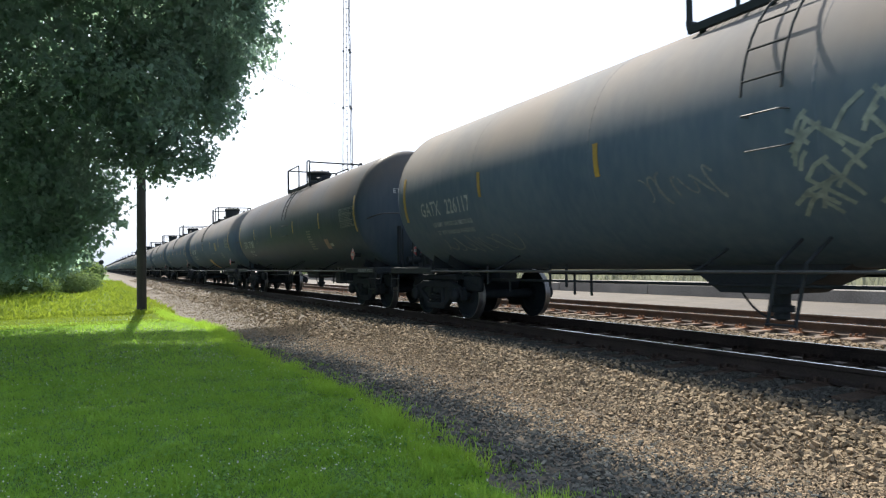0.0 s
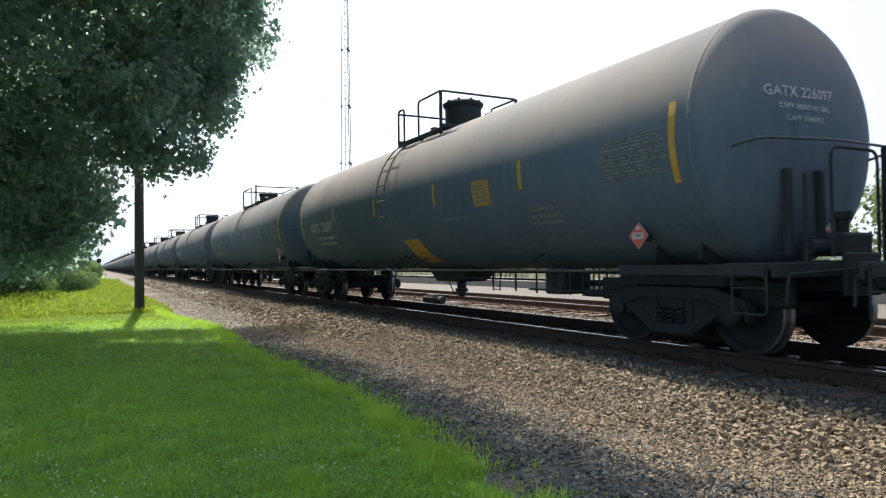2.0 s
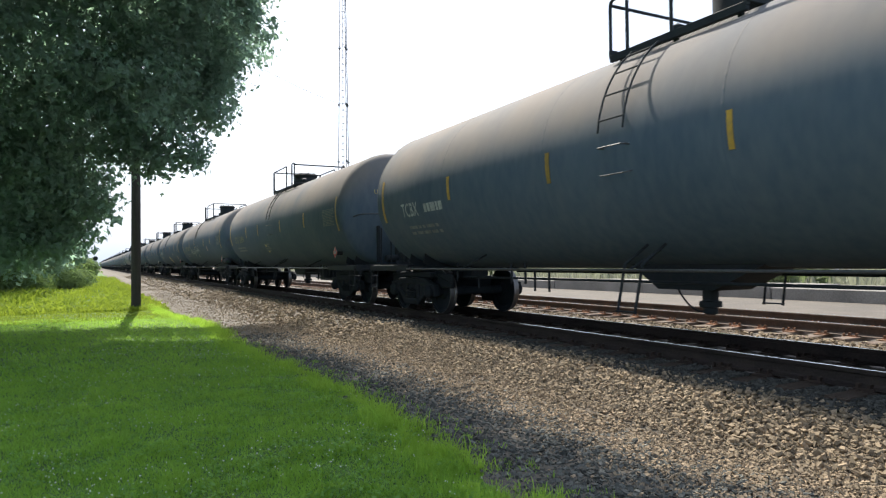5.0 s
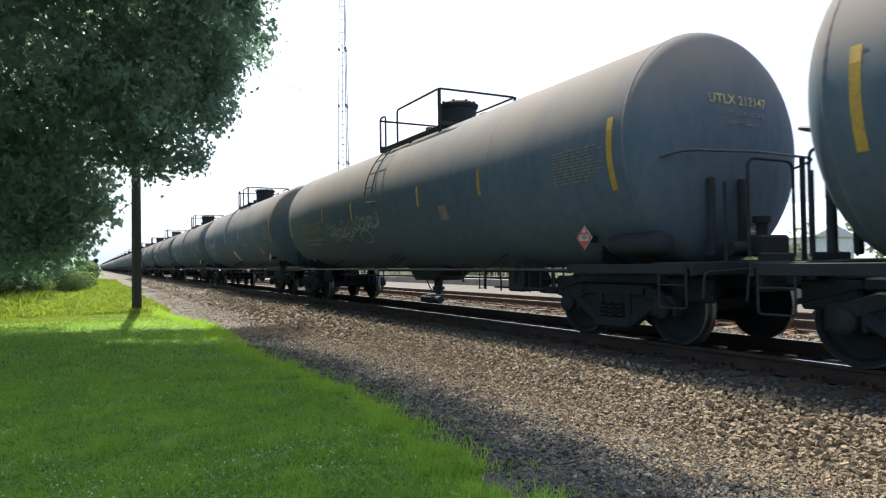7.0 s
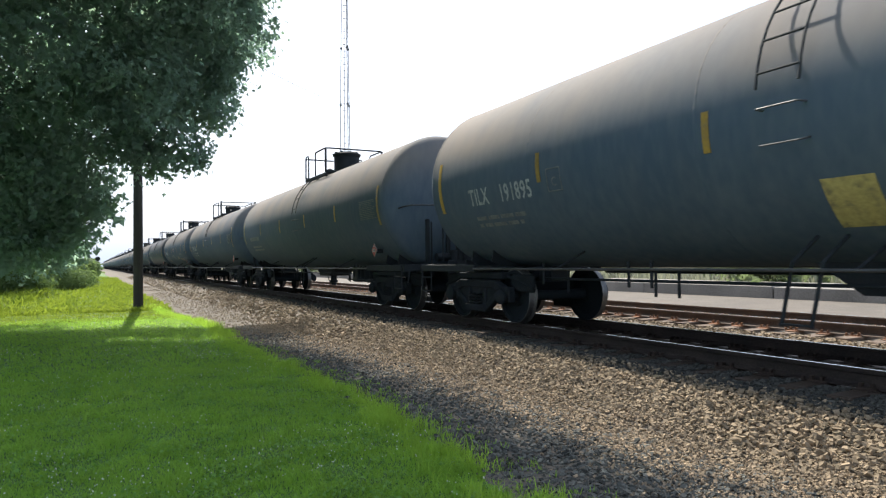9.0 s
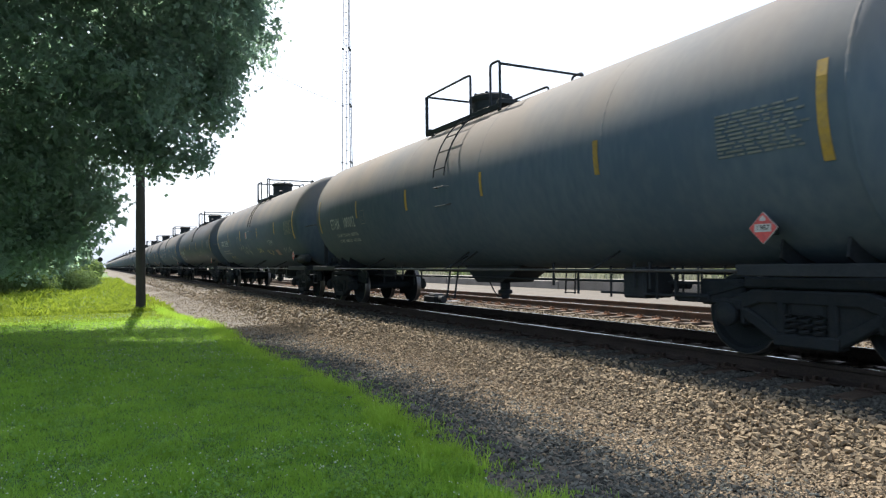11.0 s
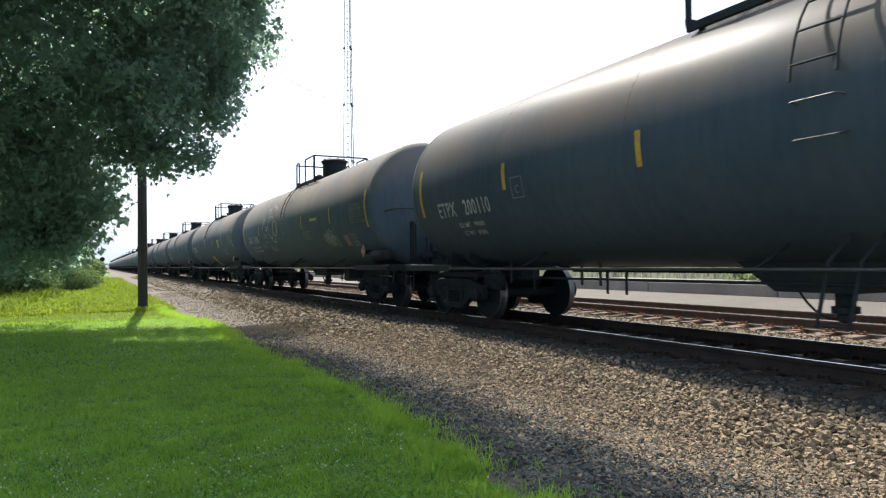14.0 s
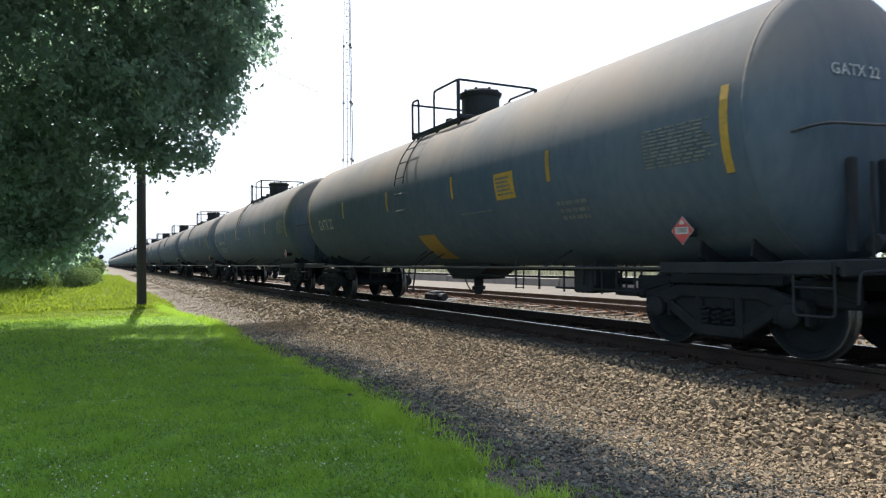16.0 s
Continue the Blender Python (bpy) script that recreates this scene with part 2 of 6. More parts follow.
PALE_SIDING = material("pale_metal_siding", (0.45, 0.47, 0.48), (0.60, 0.62, 0.63), rough=0.6, grain=4, stain=0.5, bump=0.05)
DARK_GLASS = material("dark_window_glass", (0.03, 0.04, 0.05), (0.05, 0.06, 0.07), rough=0.12, grain=3, stain=1, bump=0.0)
FIELD = material("distant_field", (0.07, 0.10, 0.03), (0.15, 0.17, 0.06), rough=0.95, grain=1.5, stain=0.05, bump=0.3)
DULL_YELLOW = material("dull_yellow_stencil_paint", (0.12, 0.115, 0.065), (0.20, 0.180, 0.085), rough=0.6, grain=30, stain=4, bump=0.02,
                       dirt=(0.07, 0.08, 0.08), dirt_amount=0.85)
CLOVER_LEAF = material("clover_and_broad_leaves", (0.060, 0.145, 0.026), (0.24, 0.40, 0.10), rough=0.6, grain=4, stain=0.8, bump=0.0, island=0.7,
                       trans=(0.29, 0.50, 0.095), spec=0.2)

# ---- building tools ----
def part(name, bm, mat, parent=None, label="", smooth=False):
    """Links a bmesh as one mesh object, under a thing or a part."""
    me = bpy.data.meshes.new(name)
    bmesh.ops.recalc_face_normals(bm, faces=bm.faces)
    if smooth:
        for f in bm.faces:
            f.smooth = True
        for e in bm.edges:
            if len(e.link_faces) == 2 and e.calc_face_angle(0) > 0.6:
                e.smooth = False
    bm.to_mesh(me)
    bm.free()
    me.materials.append(mat)
    ob = new(name, me)
    ob.parent = parent
    if label:
        tagged(ob, label)
    return ob


def shared(name, data, parent, m, label=""):
    """One more object on an existing mesh."""
    ob = new(name, data)
    ob.parent = parent
    ob.matrix_basis = m
    if label:
        tagged(ob, label)
    return ob


def mesh_of(name, verts, faces, mat, parent=None, smooth=False):
    me = bpy.data.meshes.new(name)
    me.from_pydata(verts, [], faces)
    me.materials.append(mat)
    if smooth:
        me.polygons.foreach_set("use_smooth", [True] * len(me.polygons))
    me.update()
    ob = new(name, me)
    ob.parent = parent
    return ob


def box(bm, c, s, bevel=0.0, turn=None):
    """A block with centre c and size s, its edges bevelled."""
    m = Matrix.Translation(c) @ (turn or Matrix()) @ Matrix.Diagonal((*s, 1))
    got = bmesh.ops.create_cube(bm, size=1.0, matrix=m)
    if bevel:
        edges = list({e for v in got["verts"] for e in v.link_edges})
        bmesh.ops.bevel(bm, geom=edges, offset=bevel, segments=1, affect="EDGES")
    return bm


def rod(bm, a, b, r, seg=10, r2=None):
    """A round bar from a to b."""
    a, b = Vector(a), Vector(b)
    q = (b - a).to_track_quat("Z", "Y").to_matrix().to_4x4()
    bmesh.ops.create_cone(bm, cap_ends=True, segments=seg, radius1=r, radius2=r if r2 is None else r2, depth=(b - a).length,
                          matrix=Matrix.Translation((a + b) / 2) @ q)
    return bm


def pipe(bm, points, r, seg=8, bend=0.0):
    """A bent tube along points; corners rounded by bend."""
    pts = [Vector(p) for p in points]
    if bend:
        soft = [pts[0]]
        for a, b, c in zip(pts, pts[1:], pts[2:]):
            d1, d2 = (a - b), (c - b)
            k = min(bend, d1.length * 0.45, d2.length * 0.45)
            p1, p2 = b + d1.normalized() * k, b + d2.normalized() * k
            for i in range(5):
                s = i / 4
                soft.append(p1 * (1 - s) ** 2 + b * 2 * s * (1 - s) + p2 * s * s)
        pts = soft + [pts[-1]]
    rings, side = [], None
    for i, p in enumerate(pts):
        d = (pts[min(i + 1, len(pts) - 1)] - pts[max(i - 1, 0)]).normalized()
        if side is None:
            side = d.orthogonal().normalized()
        side = (side - d * side.dot(d)).normalized()
        other = d.cross(side)
        rings.append([bm.verts.new(p + (side * math.cos(6.28319 * k / seg) + other * math.sin(6.28319 * k / seg)) * r) for k in range(seg)])
    for a, b in zip(rings, rings[1:]):
        for k in range(seg):
            bm.faces.new((a[k], a[(k + 1) % seg], b[(k + 1) % seg], b[k]))
    bm.faces.new(rings[0]), bm.faces.new(rings[-1])
    return bm


def turned(bm, profile, seg, axis="Y", centre=(0, 0, 0)):
    """A surface of revolution about an axis: profile of (radius, along)."""
    rings = []
    for r, s in profile:
        ring = []
        for k in range(seg):
            a = 6.283185307 * k / seg
            c, d = r * math.cos(a), r * math.sin(a)
            v = {"Y": (c, s, d), "X": (s, c, d), "Z": (c, d, s)}[axis]
            ring.append(bm.verts.new(Vector(v) + Vector(centre)))
        rings.append(ring)
    for a, b in zip(rings, rings[1:]):
        for k in range(seg):
            bm.faces.new((a[k], a[(k + 1) % seg], b[(k + 1) % seg], b[k]))
    bm.faces.new(rings[0]), bm.faces.new(rings[-1])
    return bm


def slab(bm, outline, depth, m):
    """A flat outline (x, y) thickened by depth and placed by m."""
    low = [bm.verts.new(m @ Vector((x, y, 0))) for x, y in outline]
    top = [bm.verts.new(m @ Vector((x, y, depth))) for x, y in outline]
    bm.faces.new(low[::-1]), bm.faces.new(top)
    n = len(low)
    for i in range(n):
        bm.faces.new((low[i], low[(i + 1) % n], top[(i + 1) % n], top[i]))
    return bm


def B():
    return bmesh.new()

# ---- the ground: one sheet, shaped across the tracks, out to the horizon ----
TRACK_X, TRACK2_X = 7.21, 11.44
LAWN_Z, PATH_Z, BED_Z, YARD_Z = -0.60, -0.60, -0.215, -0.30


def ground_height(x, y):
    k = [(-3000, -0.9), (-40, -0.75), (-9, -0.62), (2.2, LAWN_Z), (2.8, -0.63), (3.2, -0.61), (4.1, -0.585), (4.5, -0.545), (5.0, -0.44),
         (5.40, -0.305), (5.62, -0.235), (6.0, -0.215), (6.4, BED_Z), (8.7, BED_Z), (9.3, -0.27), (10.0, -0.235), (12.9, -0.235), (13.6, YARD_Z), (24.0, YARD_Z), (60, -0.45), (3000, -0.8)]
    for (a, za), (b, zb) in zip(k, k[1:]):
        if x <= b:
            z = za + (zb - za) * (x - a) / (b - a)
            break
    if -9 < x < 4.6:
        z += 0.03 * noise.noise((x * 0.5, y * 0.35, 0)) + (0.018 * noise.noise((x * 1.7, y * 1.5, 3)))
    elif x < 5.6:
        z += 0.03 * noise.noise((x * 1.2, y * 0.8, 0))
    if 4.6 < x < 6.0:                # the shoulder is heaped a little higher further on
        z += min(max(0.02 * (y - 4.8), -0.045), 0.04) * min(1.0, (x - 4.6) / 0.5, (6.0 - x) / 0.3)
    return z


def lawn_edge(y):
    far = max(0.0, y - 20.5)
    return 2.80 + 0.12 * math.sin(y * 0.62 - 3.8) + 0.14 * noise.noise((y * 1.3, 2, 0)) + 0.07 * noise.noise((y * 3.6, 5, 0)) - 0.09 * min(far, 9.0)


def build_ground():
    xs = [-3000, -600, -150, -60, -40, -25, -15, -9] + [-8 + 0.5 * i for i in range(21)] + [2.2, 2.45, 2.6, 2.7, 2.8, 2.9, 3.0, 3.2, 3.5, 3.8, 4.1, 4.3, 4.5,
          4.7, 4.85, 5.0, 5.2, 5.4, 5.62, 6.0, 6.4, 8.0, 8.7, 9.0, 9.3, 9.7, 10.0, 11.4, 12.9, 13.3, 13.6, 16, 19, 24, 30, 45, 60, 150, 600, 3000]
    ys = [-80, -40, -20, -10, -5] + [-2 + 0.5 * i for i in range(80)] + [40, 44, 48, 52, 58, 64, 72, 80, 95, 110, 140, 180, 250, 400, 700, 1200, 2000, 3200]
    bm = B()
    rows = []
    for y in ys:
        row = []
        for x in xs:
            xx = x
            if 2.3 < x < 3.0:
                xx = x + (lawn_edge(y) - 2.80)
            row.append(bm.verts.new((xx, y, ground_height(x, y))))
        rows.append(row)
    for a, b in zip(rows, rows[1:]):
        for i in range(len(xs) - 1):
            f = bm.faces.new((a[i], a[i + 1], b[i + 1], b[i]))
            f.smooth = True
            x = (xs[i] + xs[i + 1]) / 2
            f.material_index = 0 if -60 < x < 2.8 else 1 if 2.8 <= x < 4.4 else 2 if 4.4 <= x < 13.4 else 3 if 13.4 <= x < 60 else 4
    me = bpy.data.meshes.new("ground")
    bm.to_mesh(me)
    bm.free()
    for m in (LAWN_SOIL, CINDER, BALLAST_BED, YARD, FIELD):
        me.materials.append(m)
    return tagged(new("ground", me), "mown lawn, dark gravel path, tan ballast bed and packed yard", "ground", kind="structure")


ground = build_ground()

# ---- the two tracks ----
TIE_STEP = 0.53


def rail_profile():
    half = [(0.0, -0.178), (0.076, -0.178), (0.076, -0.167), (0.022, -0.150), (0.009, -0.132), (0.009, -0.052), (0.034, -0.040), (0.036, -0.010),
            (0.030, -0.002), (0.016, 0.0)]
    return half + [(-x, z) for x, z in half[::-1] if x > 0]


def build_rail(name, x, parent, steel):
    prof = rail_profile()
    bm = B()
    ends = [[bm.verts.new((x + a, y, z)) for a, z in prof] for y in (-60, 0, 20, 60, 200, 900)]
    n = len(prof)
    for a, b in zip(ends, ends[1:]):
        for i in range(n):
            f = bm.faces.new((a[i], a[(i + 1) % n], b[(i + 1) % n], b[i]))
            z = (prof[i][1] + prof[(i + 1) % n][1]) / 2
            f.material_index = 1 if z > -0.0008 else 0
    bm.faces.new(ends[0]), bm.faces.new(ends[-1])
    ob = part(name, bm, steel, parent, "rusty steel rail with a polished head")
    ob.data.materials.append(RAIL_HEAD)
    return ob


def tie_mesh(seed):
    rng = random.Random(seed)
    bm = B()
    box(bm, (0, 0, -0.089), (2.59, 0.225, 0.178), 0.012)
    for v in bm.verts:
        v.co += Vector((rng.uniform(-.02, .02), rng.uniform(-.008, .008), rng.uniform(-.006, .004)))
    return bm


def plate_mesh():
    """A tie plate with two shoulders and four spikes."""
    bm = B()
    box(bm, (0, 0, 0.009), (0.36, 0.20, 0.018), 0.004)
    for s in (-1, 1):
        box(bm, (0.092 * s, 0, 0.026), (0.024, 0.19, 0.022))
        for y in (-0.05, 0.06):
            box(bm, (0.085 * s, y, 0.048), (0.030, 0.026, 0.04))
            box(bm, (0.074 * s, y, 0.066), (0.044, 0.034, 0.016))
    return bm


def build_track(name, label, x, steel, wood, iron):
    track = tagged(new(name), label, "railway track", kind="structure")
    for s in (-0.7525, 0.7525):
        build_rail("rail", x + s, track, steel)
    rng = random.Random(int(x * 10))
    ties, plates, anchors = [], [], []
    tie_data = []
    for i in range(4):
        o = part("tie", tie_mesh(i), wood, track)
        tie_data.append(o.data)
        ties.append(o)
    plate = part("tie_plate", plate_mesh(), iron, track, "rusty tie plate with spikes")
    anchor_bm = B()
    box(anchor_bm, (0, 0, 0.0), (0.20, 0.022, 0.05), 0.006)
    box(anchor_bm, (-0.085, 0, 0.022), (0.04, 0.03, 0.05), 0.006)
    anchor = part("rail_anchor", anchor_bm, iron, track, "rusty clip under the rail")
    first, count = 0.0, 80
    verts, faces = [], []
    used = 0
    for i in range(-20, 500):
        y = i * TIE_STEP + rng.uniform(-.03, .03)
        tz = BED_Z + 0.030 + rng.uniform(-.014, .004)
        m = pose(x + rng.uniform(-.05, .05), y, tz, 0, rng.uniform(-.3, .3), rng.uniform(-1.5, 1.5))
        if 2 <= y <= 42:
            if used < 4:
                ties[used].matrix_basis = m
            else:
                shared("tie", tie_data[used % 4], track, m)
            for s in (-0.7525, 0.7525):
                pm = pose(x + s, y, -0.198, 0, 0, rng.uniform(-2, 2))
                if used == 0 and s < 0:
                    plate.matrix_basis = pm
                    anchor.matrix_basis = pose(x + s, y + 0.15, -0.185)
                else:
                    shared("tie_plate", plate.data, track, pm)
                    if i % 2 == 0:
                        shared("rail_anchor", anchor.data, track, pose(x + s, y + 0.15, -0.185))
            used += 1
        else:
            k = len(verts)
            for a in (-1.295, 1.295):
                for b in (-0.11, 0.11):
                    for c in (-0.15, 0):
                        verts.append(m @ Vector((a, b, c)))
            faces += [tuple(k + j for j in q) for q in ((1, 3, 7, 5), (0, 1, 5, 4), (2, 6, 7, 3), (0, 2, 3, 1), (4, 5, 7, 6))]
    rest = mesh_of("far_ties", verts, faces, wood, track)
    tagged(rest, "weathered wooden ties further along", kind="stuff")
    return track


build_track("track_near", "main line track of rusty rails on wooden ties in ballast", TRACK_X, SHADE_RAIL, SHADE_TIE, SHADE_IRON)
build_track("track_far", "second track with rust-brown rails, plates and ties", TRACK2_X, RAIL_RUST, TIE_WOOD, PLATE_RUST)

# ---- the tank cars ----
CAR_PITCH, SPEED, TANK_R, TANK_Z, WELD = 18.09, 18.09 / 1.2685, 1.525, 2.475, 7.74
TRUCK_AT, AXLE_HALF, WHEEL_R = 7.0, 0.889, 0.457
HEAD = 0.52


def on_tank(y, drop, out=0.0, side=-1):
    """A point on the tank's side: along y, arc length drop above the middle, out from the skin."""
    a = drop / TANK_R
    r = TANK_R + out
    return Vector((side * r * math.cos(a), y, TANK_Z + r * math.sin(a)))


def patch_on_tank(bm, y0, y1, d0, d1, out=0.006, thick=0.004, side=-1, lean=0.0, cols=1, rows=6):
    """A thin sheet wrapped on the tank's side."""
    grids = []
    for o in (out, out + thick):
        g = []
        for i in range(rows + 1):
            d = d0 + (d1 - d0) * i / rows
            g.append([bm.verts.new(on_tank(y0 + (y1 - y0) * j / cols + lean * (d - d0), d, o, side)) for j in range(cols + 1)])
        grids.append(g)
    for g in grids:
        for i in range(rows):
            for j in range(cols):
                bm.faces.new((g[i][j], g[i][j + 1], g[i + 1][j + 1], g[i + 1][j]))
    a, b = grids
    for i in range(rows):
        bm.faces.new((a[i][0], a[i + 1][0], b[i + 1][0], b[i][0]))
        bm.faces.new((a[i][cols], b[i][cols], b[i + 1][cols], a[i + 1][cols]))
    for j in range(cols):
        bm.faces.new((a[0][j], b[0][j], b[0][j + 1], a[0][j + 1]))
        bm.faces.new((a[rows][j], a[rows][j + 1], b[rows][j + 1], b[rows][j]))
    return bm


def head_profile():
    """Radius and distance beyond the weld of the dished end."""
    out = []
    for i in range(1, 11):
        a = math.pi / 2 * i / 10
        out.append((TANK_R * max(math.cos(a), 0.02) ** 0.86, HEAD * math.sin(a)))
    return out


def head_depth(r):
    return HEAD * math.sqrt(max(0.0, 1 - (r / TANK_R) ** (2 / 0.86)))


def build_tank(car):
    prof = head_profile()
    line = [(r, -WELD - d) for r, d in prof[::-1]] + [(TANK_R, y) for y in (-WELD, -5.1, -2.5, 0, 2.5, 5.1, WELD)] + [(r, WELD + d) for r, d in prof]
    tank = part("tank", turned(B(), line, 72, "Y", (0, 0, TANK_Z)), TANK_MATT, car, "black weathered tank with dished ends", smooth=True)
    for y in (-WELD, -4.6, -1.5, 1.6, 4.7, WELD):
        w = 0.004 if abs(y) == WELD else 0.0025
        seam = turned(B(), [(TANK_R - 0.004, -0.024), (TANK_R + w, -0.010), (TANK_R + w, 0.010), (TANK_R - 0.004, 0.024)], 60)
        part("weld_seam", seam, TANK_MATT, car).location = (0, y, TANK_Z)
    return tank


def build_top(car, q=1, rear=1.34, front=0.80, man=-0.10, tall=0.50):
    """Manway housing at man, platform, handrails, valve; q = -1 turns them end for end."""
    z = 3.94
    dome = part("manway_housing", turned(B(), [(0.40, z - 0.06), (0.40, z + tall), (0.43, z + tall + 0.03), (0.45, z + tall + 0.08), (0.45, z + tall + 0.11), (0.40, z + tall + 0.13)], 28,
                "Z", (0, man, 0)), STEEL_BLACK, car, "round black protective housing on the tank top", smooth=True)
    lid = part("lid", turned(B(), [(0.37, z + tall + 0.13), (0.37, z + tall + 0.155), (0.10, z + tall + 0.17)], 24, "Z", (0, man, 0)), STEEL_BLACK, dome)
    bolt = B()
    rod(bolt, (0, 0, 0), (0, 0, 0.06), 0.03, 6)
    first = part("eye_bolt", bolt, STEEL_BLACK, dome)
    first.location = (0.36, man, z + tall + 0.12)
    for i in range(1, 8):
        a = i * math.pi / 4
        shared("eye_bolt", first.data, dome, pose(0.36 * math.cos(a), man + 0.36 * math.sin(a), z + tall + 0.12))
    valve = turned(B(), [(0.09, 3.93), (0.09, 4.12), (0.14, 4.13), (0.14, 4.2), (0.06, 4.24)], 14, "Z", (0.25, man - 0.75 * q, 0))
    part("safety_valve", valve, STEEL_BLACK, car, smooth=True)
    valve = turned(B(), [(0.06, 3.95), (0.06, 4.08), (0.1, 4.1), (0.1, 4.16), (0.03, 4.2)], 12, "Z", (-0.28, man + 0.85 * q, 0))
    part("vacuum_valve", valve, STEEL_BLACK, car, smooth=True)
    # platform: frame angles and grating bars
    deck = part("platform", B(), STEEL_BLACK, car, "black steel grating walkway round the housing")
    bm = B()
    y0, y1, zz = min(-(front + 0.02) * q, rear * q), max(-(front + 0.02) * q, rear * q), 3.80
    for s in (-1, 1):
        box(bm, (s * 0.92, (y0 + y1) / 2, zz), (0.05, y1 - y0, 0.10), 0.006)
        box(bm, (s * 0.52, (y0 + y1) / 2, zz + 0.02), (0.03, y1 - y0, 0.06), 0.006)
        for y in (y0 + 0.15, (y0 + y1) / 2, y1 - 0.15):
            box(bm, (s * 0.80, y, zz - 0.22), (0.06, 0.06, 0.44), 0.006, pose(0, 0, 0, 0, 14 * s, 0))
    for y in (y0, y1):
        box(bm, (0, y, zz + 0.08), (1.88, 0.05, 0.08), 0.006)
    me = deck.data
    bm.to_mesh(me)
    bm.free()
    for s in (-1, 1):
        bm = B()
        for i in range(9):
            box(bm, (s * (0.545 + 0.043 * i), (y0 + y1) / 2, zz + 0.04), (0.006, y1 - y0, 0.03))
        for i in range(22):
            box(bm, (s * 0.72, y0 + (y1 - y0) * (i + 0.5) / 22, zz + 0.045), (0.36, 0.008, 0.008))
        part("grating", bm, STEEL_BLACK, deck)
    top = 4.60
    r = 0.024
    rails = [
        [(-0.92, 0.26 * q, zz), (-0.92, 0.26 * q, top), (-0.92, -front * q, top), (0.92, -front * q, top), (0.92, 0.22 * q, top), (0.92, 0.22 * q, zz)],
        [(-0.92, (rear - 0.32) * q, zz), (-0.92, (rear - 0.32) * q, top), (-0.92, rear * q, top), (-0.92, rear * q, zz)],
        [(0.92, (rear - 0.32) * q, zz), (0.92, (rear - 0.32) * q, top), (0.92, rear * q, top), (0.92, rear * q, zz)],
        [(-0.92, rear * q, top - 0.06), (0.92, rear * q, top - 0.06)],
    ]
    for pts in rails:
        part("handrail", pipe(B(), pts, r, 8, 0.09), STEEL_BLACK, car, "bent pipe handrail", smooth=True)
    for x in (-0.92, 0.92):
        post = B()
        box(post, (x, -front * q, (zz + top) / 2), (0.055, 0.055, top - zz), 0.004)
        part("handrail_post", post, STEEL_BLACK, car)


def build_ladder(car, side, middle=0.75):
    y0, y1 = middle - 0.22, middle + 0.22
    lad = part("ladder", B(), STEEL_BLACK, car, "black side ladder curving over the tank")
    for y in (y0, y1):
        pts = [on_tank(y, d, 0.11, side) for d in (1.35, 1.15, 0.95, 0.75, 0.55, 0.35, 0.15)]
        pts = [on_tank(y, 1.55, 0.02, side)] + pts
        part("stringer", pipe(B(), pts, 0.014, 6), STEEL_BLACK, lad, smooth=True)
    for d in (1.25, 0.93, 0.61, 0.29, -0.03, -0.35):
        bm = B()
        if d > 0.1:
            rod(bm, on_tank(y0, d, 0.11, side), on_tank(y1, d, 0.11, side), 0.012, 8)
        else:
            pipe(bm, [on_tank(y0, d, 0, side), on_tank(y0, d, 0.12, side), on_tank(y1, d, 0.12, side), on_tank(y1, d, 0, side)], 0.010, 6, 0.04)
        part("rung", bm, MAST_STEEL if d < 0.1 else STEEL_BLACK, lad, smooth=True)
    # stirrup below the tank
    for y in (y0, y1 - 0.14):
        part("step_hanger", pipe(B(), [(side * 0.95, y, 1.25), (side * 1.34, y, 1.0), (side * 1.38, y + 0.10, 0.40)], 0.019, 6), STEEL_BLACK, lad)
    part("step", box(B(), (side * 1.38, (y0 + y1) / 2 + 0.03, 0.42), (0.06, y1 - y0 - 0.12, 0.018), 0.004), STEEL_BLACK, lad)


def sideframe_mesh():
    """Three-piece truck side frame, seen from the side: outline with two openings, as joined bars."""
    bm = B()
    w = 0.13
    def bar(a, b, h, ww=w):
        a, b = Vector((0, *a)), Vector((0, *b))
        d = b - a
        ang = math.atan2(d.z, d.y)
        box(bm, (a + b) / 2, (ww, d.length, h), 0.018, Matrix.Rotation(ang, 4, "X"))
    bar((-0.62, 0.66), (0.62, 0.66), 0.14)
    bar((-1.02, 0.50), (-0.55, 0.66), 0.16)
    bar((1.02, 0.50), (0.55, 0.66), 0.16)
    bar((-0.72, 0.50), (-0.30, 0.24), 0.12)
    bar((0.72, 0.50), (0.30, 0.24), 0.12)
    bar((-0.34, 0.235), (0.34, 0.235), 0.13, 0.2)
    slab(bm, [(-0.98, 0.44), (-0.62, 0.36), (-0.34, 0.20), (0.34, 0.20), (0.62, 0.36), (0.98, 0.44), (0.98, 0.54), (0.56, 0.68), (-0.56, 0.68), (-0.98, 0.54)],
         0.05, Matrix.Translation((-0.02, 0, 0)) @ Matrix(((0, 0, 1, 0), (1, 0, 0, 0), (0, 1, 0, 0), (0, 0, 0, 1))))
    for s in (-1, 1):
        bar((0.27 * s, 0.28), (0.27 * s, 0.64), 0.10)
        box(bm, (0, s * AXLE_HALF, 0.56), (0.16, 0.34, 0.12), 0.02)
        box(bm, (0, s * (AXLE_HALF - 0.17), 0.46), (0.13, 0.05, 0.2), 0.01)
        box(bm, (0, s * (AXLE_HALF + 0.17), 0.46), (0.13, 0.05, 0.2), 0.01)
    return bm


